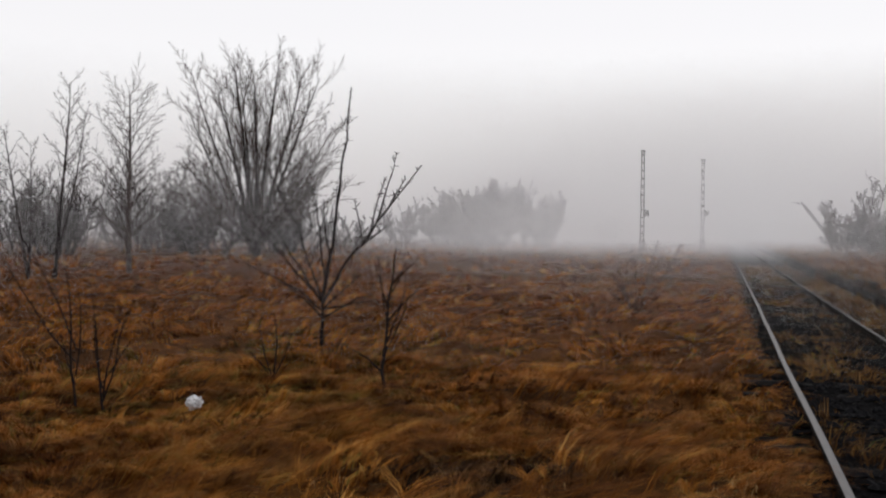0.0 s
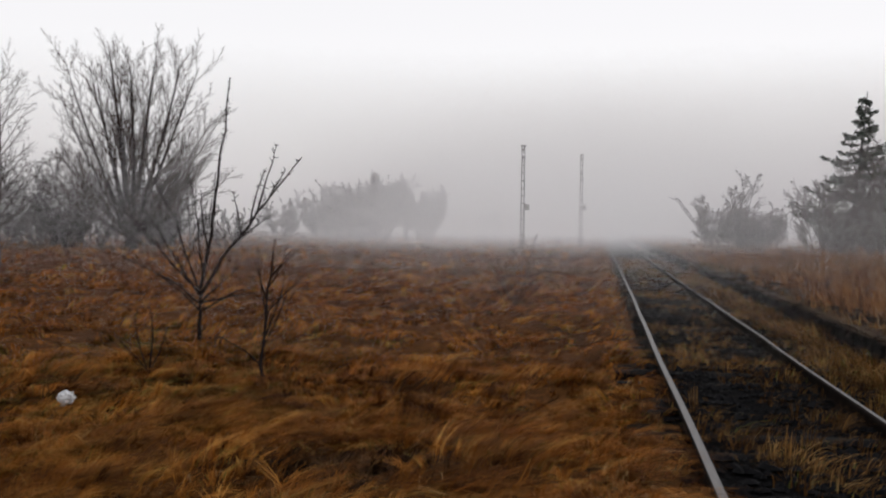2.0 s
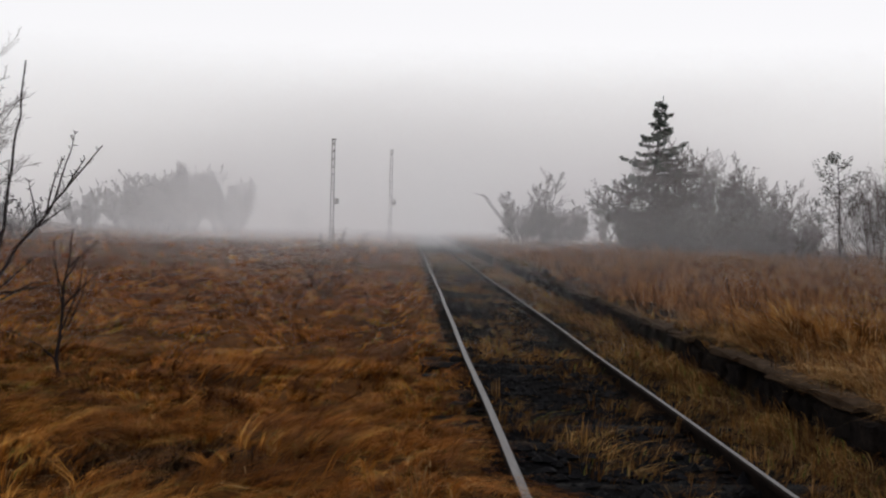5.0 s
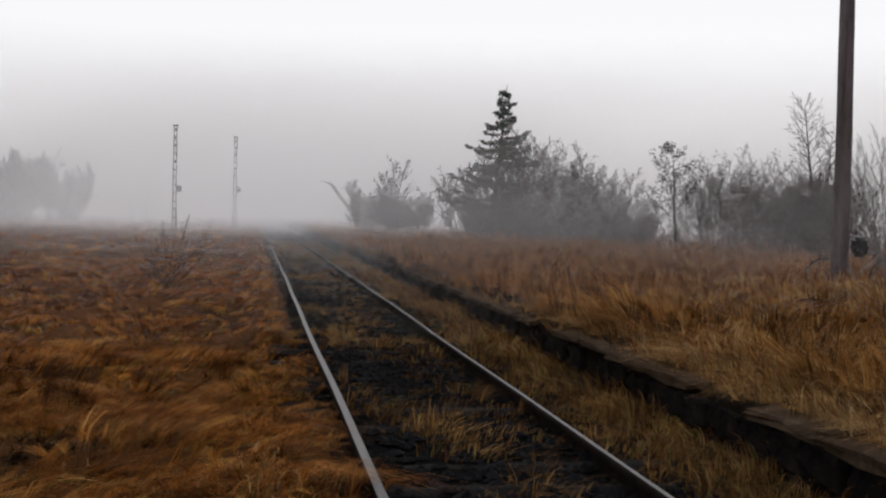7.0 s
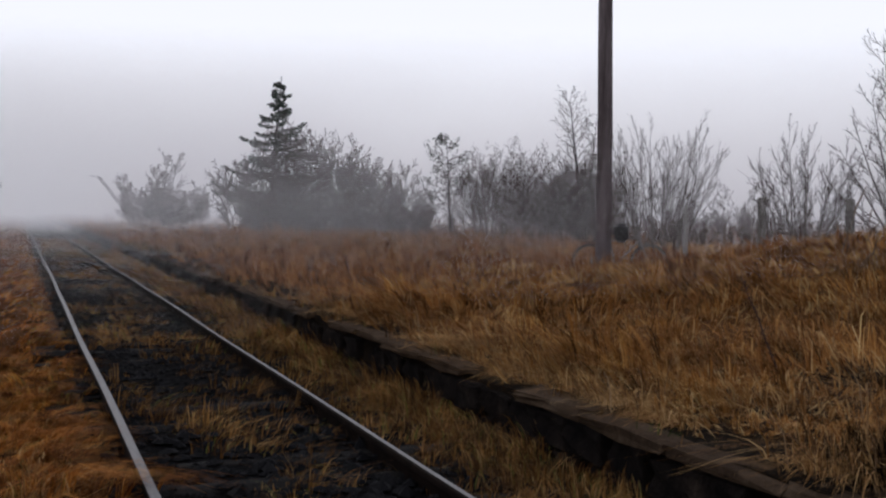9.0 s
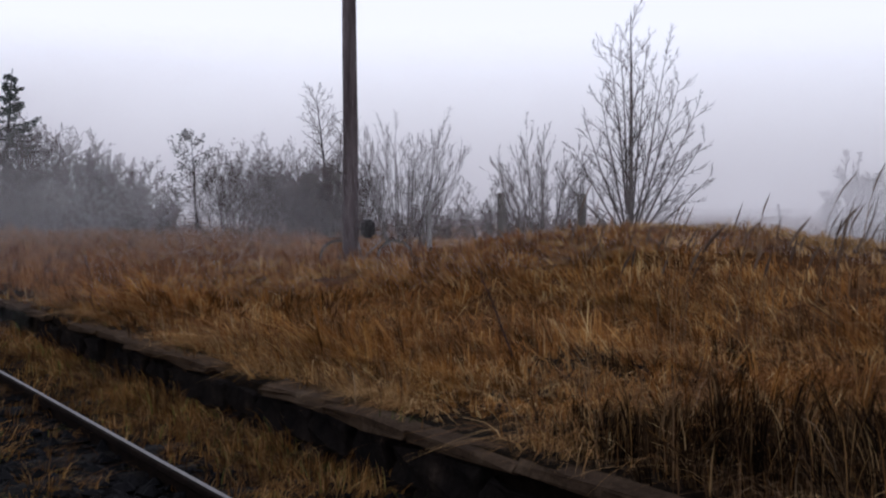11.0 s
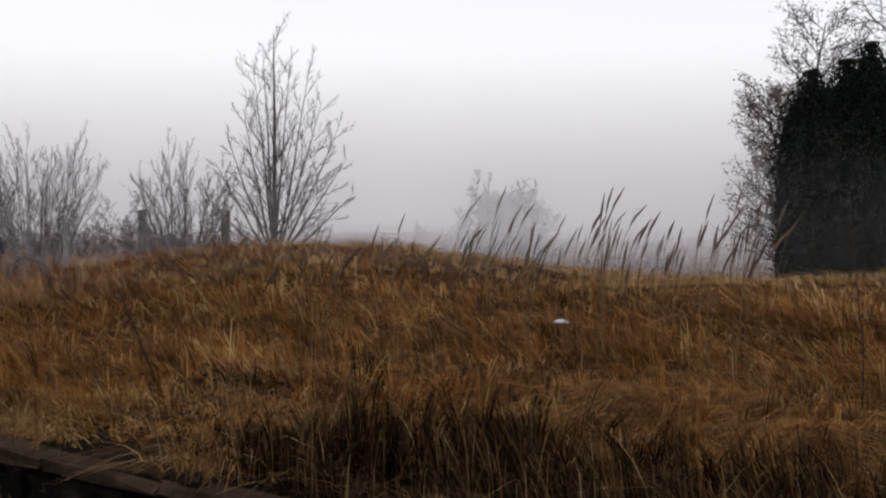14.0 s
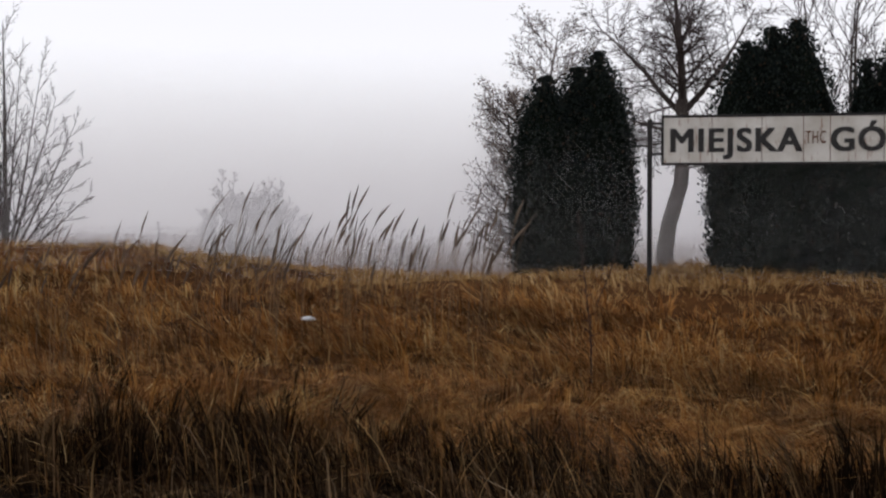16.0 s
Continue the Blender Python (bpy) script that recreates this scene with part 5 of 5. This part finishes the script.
def crooked_tree():
    spec = crown_spec(20, 52, 0.42, 0.06, 9, 48, 0.46, 6, 46, 0.46, 0.0058, 0.012, 0.13, 0.3)
    rng = np.random.default_rng(34)
    ob = thing("bare_tree", (22.1, 6.46, 0.2), "big bare tree with a crooked trunk behind the sign", "tree")
    trunk = [(np.array([(0, 0, -0.1), (0.0, 0.03, 0.7), (0.03, -0.05, 1.3), (0.08, -0.28, 2.1), (0.1, -0.33, 3.0), (0.1, -0.28, 3.8)]), np.array([0.21, 0.18, 0.165, 0.155, 0.15, 0.13]))]
    out = [[] for _ in spec]
    for off, way, ln, rd in (((0.1, -0.3, 3.6), (0, 0.1, 1), 3.2, 0.1), ((0.1, -0.3, 3.5), (0, 0.9, 0.8), 2.7, 0.065), ((0.1, -0.3, 3.5), (0.2, -0.7, 0.9), 2.6, 0.07), ((0.1, -0.3, 3.1), (-0.1, 1.3, 0.35), 2.0, 0.045), ((0.1, -0.3, 2.8), (0.1, -1.1, 0.6), 1.9, 0.045), ((0.1, -0.3, 3.7), (0.6, 0.1, 1), 2.8, 0.06), ((0.1, -0.3, 3.7), (-0.6, -0.2, 1), 2.8, 0.06), ((0.1, -0.3, 3.0), (0.1, 1.2, -0.1), 1.4, 0.03), ((0.1, -0.3, 2.4), (0.2, -1.2, 0.1), 1.2, 0.025)):
        grow(rng, off, way, ln, rd, 0, spec, out)
    v, q = tubes(trunk + out[0], 8)
    attach(new("trunk", mesh_of("trunk", v, [q], BARK_GREY, True)), ob)
    v, q = tubes([b for lv in out[1:] for b in lv], 3)
    attach(new("crown", mesh_of("crown", v, [q], TWIG_GREY, True)), ob)


crooked_tree()
bare_tree("bare_tree", (28.8, 3.8, 0.3), 35, fan(4, r, 16, 7.5, 0.12, 2), crown_spec(10, 36, 0.4, 0.25, 7, 34, 0.42, 5, 34, 0.42, 0.01), "tall bare tree behind the thujas", BARK_GREY, TWIG_GREY)

# ---- station sign ----


def sign_board_material():
    m, n, l, bsdf = shader("peeling_white_sign_paint", 0.55)
    big = noise_of(n, l, 3.0, 5.0)
    white = ramp_of(n, [(0.3, (0.5, 0.47, 0.41)), (0.7, (0.72, 0.7, 0.65))])
    l.new(big.outputs["Fac"], white.inputs[0])
    drip = noise_of(n, l, 9.0, 4.0, 0.6, (1, 2.4, 0.45))
    mask = ramp_of(n, [(0.58, (0, 0, 0)), (0.72, (1, 1, 1))])
    l.new(drip.outputs["Fac"], mask.inputs[0])
    l.new(mixed(n, l, "MIX", mask.outputs[0], white.outputs[0], (0.22, 0.085, 0.035)), bsdf.inputs["Base Color"])
    return m


SIGN_PAINT = sign_board_material()
RUST = surface("sign_rust", [(0.3, (0.07, 0.025, 0.012)), (0.7, (0.2, 0.075, 0.03))], 12.0, 0.9, fine=60.0)


def lettering(text, size, at, parent, name, material, label, bold=0.0):
    cu = bpy.data.curves.new(name, "FONT")
    cu.body, cu.size, cu.extrude, cu.offset = text, size, 0.004, 0.0
    cu.align_x, cu.space_character = "LEFT", 1.12
    tmp = new(name, cu)
    bpy.context.view_layer.update()
    me = bpy.data.meshes.new_from_object(tmp.evaluated_get(bpy.context.evaluated_depsgraph_get()))
    bpy.data.objects.remove(tmp)
    bm = bmesh.new()
    count = len(me.vertices)
    for k, (dx, dy) in enumerate(((-1, -0.5), (-1, 0.5), (0, -0.5), (0, 0.5), (1, -0.5), (1, 0.5)) if bold else ((0, 0),)):
        bm.from_mesh(me)
        bm.verts.ensure_lookup_table()
        for v in bm.verts[-count:]:
            v.co += Vector((dx * bold, dy * bold, 0.0008 * k))
    bm.to_mesh(me)
    bm.free()
    me.materials.clear()
    me.materials.append(material)
    ob = new(name, me)
    ob.parent = parent
    ob.matrix_local = at
    return tagged(ob, label)


def station_sign(place):
    ob = thing("station_sign", place, "long weathered white station name board on black posts", "sign")
    w, h = 3.4, 0.545
    part("board", box_bm((0.03, w, h), (0, -w / 2, 0), 0.004), SIGN_PAINT, ob, "white painted board with rust streaks")
    for z in (-1, 1):
        part("frame_rail", box_bm((0.05, w + 0.05, 0.03), (0, -w / 2, z * (h / 2 + 0.008)), 0.006), STEEL_BLACK, ob)
    for y in (0.012, -w - 0.012):
        part("frame_stile", box_bm((0.05, 0.03, h + 0.03), (0, y, 0), 0.006), STEEL_BLACK, ob)
    for y in (0.16, -w - 0.16):
        bm = bmesh.new()
        bmesh.ops.create_cone(bm, cap_ends=True, segments=14, radius1=0.03, radius2=0.03, depth=2.4, matrix=Matrix.Translation((0, y, -0.95)))
        part("post", bm, STEEL_BLACK, ob, "thin black steel post")
        for z in (-0.16, 0.2):
            part("bracket", box_bm((0.025, 0.16, 0.03), (0, y * 1.0 + (-0.08 if y > 0 else 0.08), z), 0.004), STEEL_BLACK, ob)
    face = Matrix(((0, 0, -1, -0.017), (-1, 0, 0, 0), (0, 1, 0, 0), (0, 0, 0, 1)))
    lettering("MIEJSKA", 0.385, face @ Matrix.Translation((0.062, -0.135, 0)), ob, "lettering", LETTER_BLACK, "black capital letters", 0.013)
    lettering("GÓRKA", 0.385, face @ Matrix.Translation((1.9, -0.135, 0)), ob, "lettering", LETTER_BLACK, "black capital letters", 0.013)
    for y in (-0.56, -1.13, -1.6, -1.9, -2.5):
        part("seam", box_bm((0.004, 0.007, h - 0.01), (-0.0165, y, 0)), RUST, ob, "rusty joint between board sheets")
    lettering("THC", 0.21, face @ Matrix.Translation((1.62, -0.05, 0)) @ Matrix.Diagonal((0.52, 1, 1, 1)), ob, "graffiti", RUST, "thin reddish scrawled letters")
    ob.rotation_euler = (0, 0, radians(20))
    return ob


station_sign((12.51, 3.58, 2.46))

# ---- litter ----


def crumpled(name, place, size, seed, material, label, category):
    rng = np.random.default_rng(seed)
    bm = bmesh.new()
    bmesh.ops.create_icosphere(bm, subdivisions=3, radius=1.0)
    for v in bm.verts:
        d = v.co.normalized()
        f = 1 + 0.5 * noise.noise(d * 2.3 + Vector((seed, 0, 0))) + 0.35 * noise.noise(d * 6.0 + Vector((0, seed, 0)))
        v.co = Vector((d.x * size[0], d.y * size[1], d.z * size[2])) * f
    ob = part(name, bm, material)
    ob.location = place
    return tagged(ob, label, category)


crumpled("plastic_bag", (-5.55, 10.1, -0.17), (0.08, 0.06, 0.065), 3, PALE_PLASTIC, "crumpled white plastic bag lying in grass", "litter")
crumpled("plastic_scrap", (7.35, 5.11, 0.66), (0.05, 0.06, 0.018), 5, PALE_PLASTIC, "small white plastic scrap caught in grass", "litter")


def ring_of(radius, thick, sides=28):
    a = np.linspace(0, 2 * math.pi, sides + 1)
    return np.stack([radius * np.cos(a), 0 * a, radius * np.sin(a)], 1), np.full(sides + 1, thick)


def bicycle(place, turn):
    """Its length runs along x, front wheel at +x; the hubs stand 0.34 over the ground."""
    ob = thing("bicycle", place, "old bicycle with a black bag leaning behind the wooden pole", "bicycle")
    ob.rotation_euler = (radians(6), 0, turn)
    for x in (-0.52, 0.52):
        p, rr = ring_of(0.325, 0.018)
        v, q = tubes([(p + (x, 0, 0.34), rr)], 6)
        wheel = attach(new("wheel", mesh_of("wheel", v, [q], BLACK_SACK, True)), ob, "black tyre")
        p, rr = ring_of(0.3, 0.01)
        v, q = tubes([(p + (x, 0, 0.34), rr)], 5)
        attach(new("rim", mesh_of("rim", v, [q], CHROME, True)), wheel, "dull steel rim")
        spokes = [(np.array([(x, 0.0, 0.34), (x + 0.3 * math.cos(a), 0.0, 0.34 + 0.3 * math.sin(a))]), np.array([0.002, 0.002])) for a in np.linspace(0, 6.28, 20, endpoint=False)]
        v, q = tubes(spokes, 3)
        attach(new("spoke", mesh_of("spoke", v, [q], CHROME)), wheel)
    bars = [((-0.08, 0.3), (0.36, 0.75)), ((-0.08, 0.3), (-0.2, 0.82)), ((-0.2, 0.75), (0.35, 0.8)), ((-0.52, 0.34), (-0.08, 0.3)), ((-0.52, 0.34), (-0.19, 0.74))]
    v, q = tubes([(np.array([(a[0], 0, a[1]), (c[0], 0, c[1])]), np.array([0.016, 0.016])) for a, c in bars], 8)
    attach(new("bicycle_frame", mesh_of("bicycle_frame", v, [q], PALE_PAINT, True)), ob, "worn grey painted steel frame")
    v, q = tubes([(np.array([(0.33, 0, 0.9), (0.38, 0, 0.68), (0.45, 0, 0.5), (0.52, 0, 0.34)]), np.array([0.016, 0.015, 0.012, 0.009]))], 8)
    attach(new("fork", mesh_of("fork", v, [q], PALE_PAINT, True)), ob)
    v, q = tubes([(np.array([(0.2, 0.28, 0.98), (0.32, 0.2, 1.02), (0.33, 0, 0.96), (0.32, -0.2, 1.02), (0.2, -0.28, 0.98)]), np.full(5, 0.012))], 8)
    attach(new("handlebar", mesh_of("handlebar", v, [q], CHROME, True)), ob)
    part("saddle", box_bm((0.26, 0.14, 0.05), (-0.22, 0, 0.88), 0.02), BLACK_SACK, ob)
    part("rack", box_bm((0.36, 0.12, 0.015), (-0.5, 0, 0.72), 0.004), STEEL_BLACK, ob)
    part("bag", box_bm((0.26, 0.26, 0.34), (0.02, 0.0, 0.88), 0.05), BLACK_SACK, ob, "black bag over the saddle")
    return ob


CHROME = surface("dull_chrome", [(0.3, (0.1, 0.1, 0.1)), (0.7, (0.25, 0.24, 0.23))], 8.0, 0.45, 0.8, fine=50.0, bump=0.1)
PALE_PAINT = surface("pale_bicycle_paint", [(0.3, (0.12, 0.11, 0.11)), (0.7, (0.22, 0.21, 0.2))], 8.0, 0.45, fine=50.0, bump=0.1)
bicycle((9.55, 18.42, 0.2), math.atan2(-0.467, 0.884))

bare_tree("dry_weed", (6.62, 2.28, 0.3), 91, [stem(2, -3, 1.25, 0.006), stem(12, -16, 0.5, 0.004, (0.02, -0.03, 0.6))], SPURS, "single tall dry weed stalk in the grass", TWIG_RED, TWIG_RED, "weed")
bare_tree("dry_weed", (4.6, 6.93, 0.2), 93, [((0, 0, 0), (-0.32, 0.34, 1.0), 0.85, 0.008)], SPURS, "single dark dry weed stalk leaning in the grass", TWIG_RED, TWIG_RED, "weed")
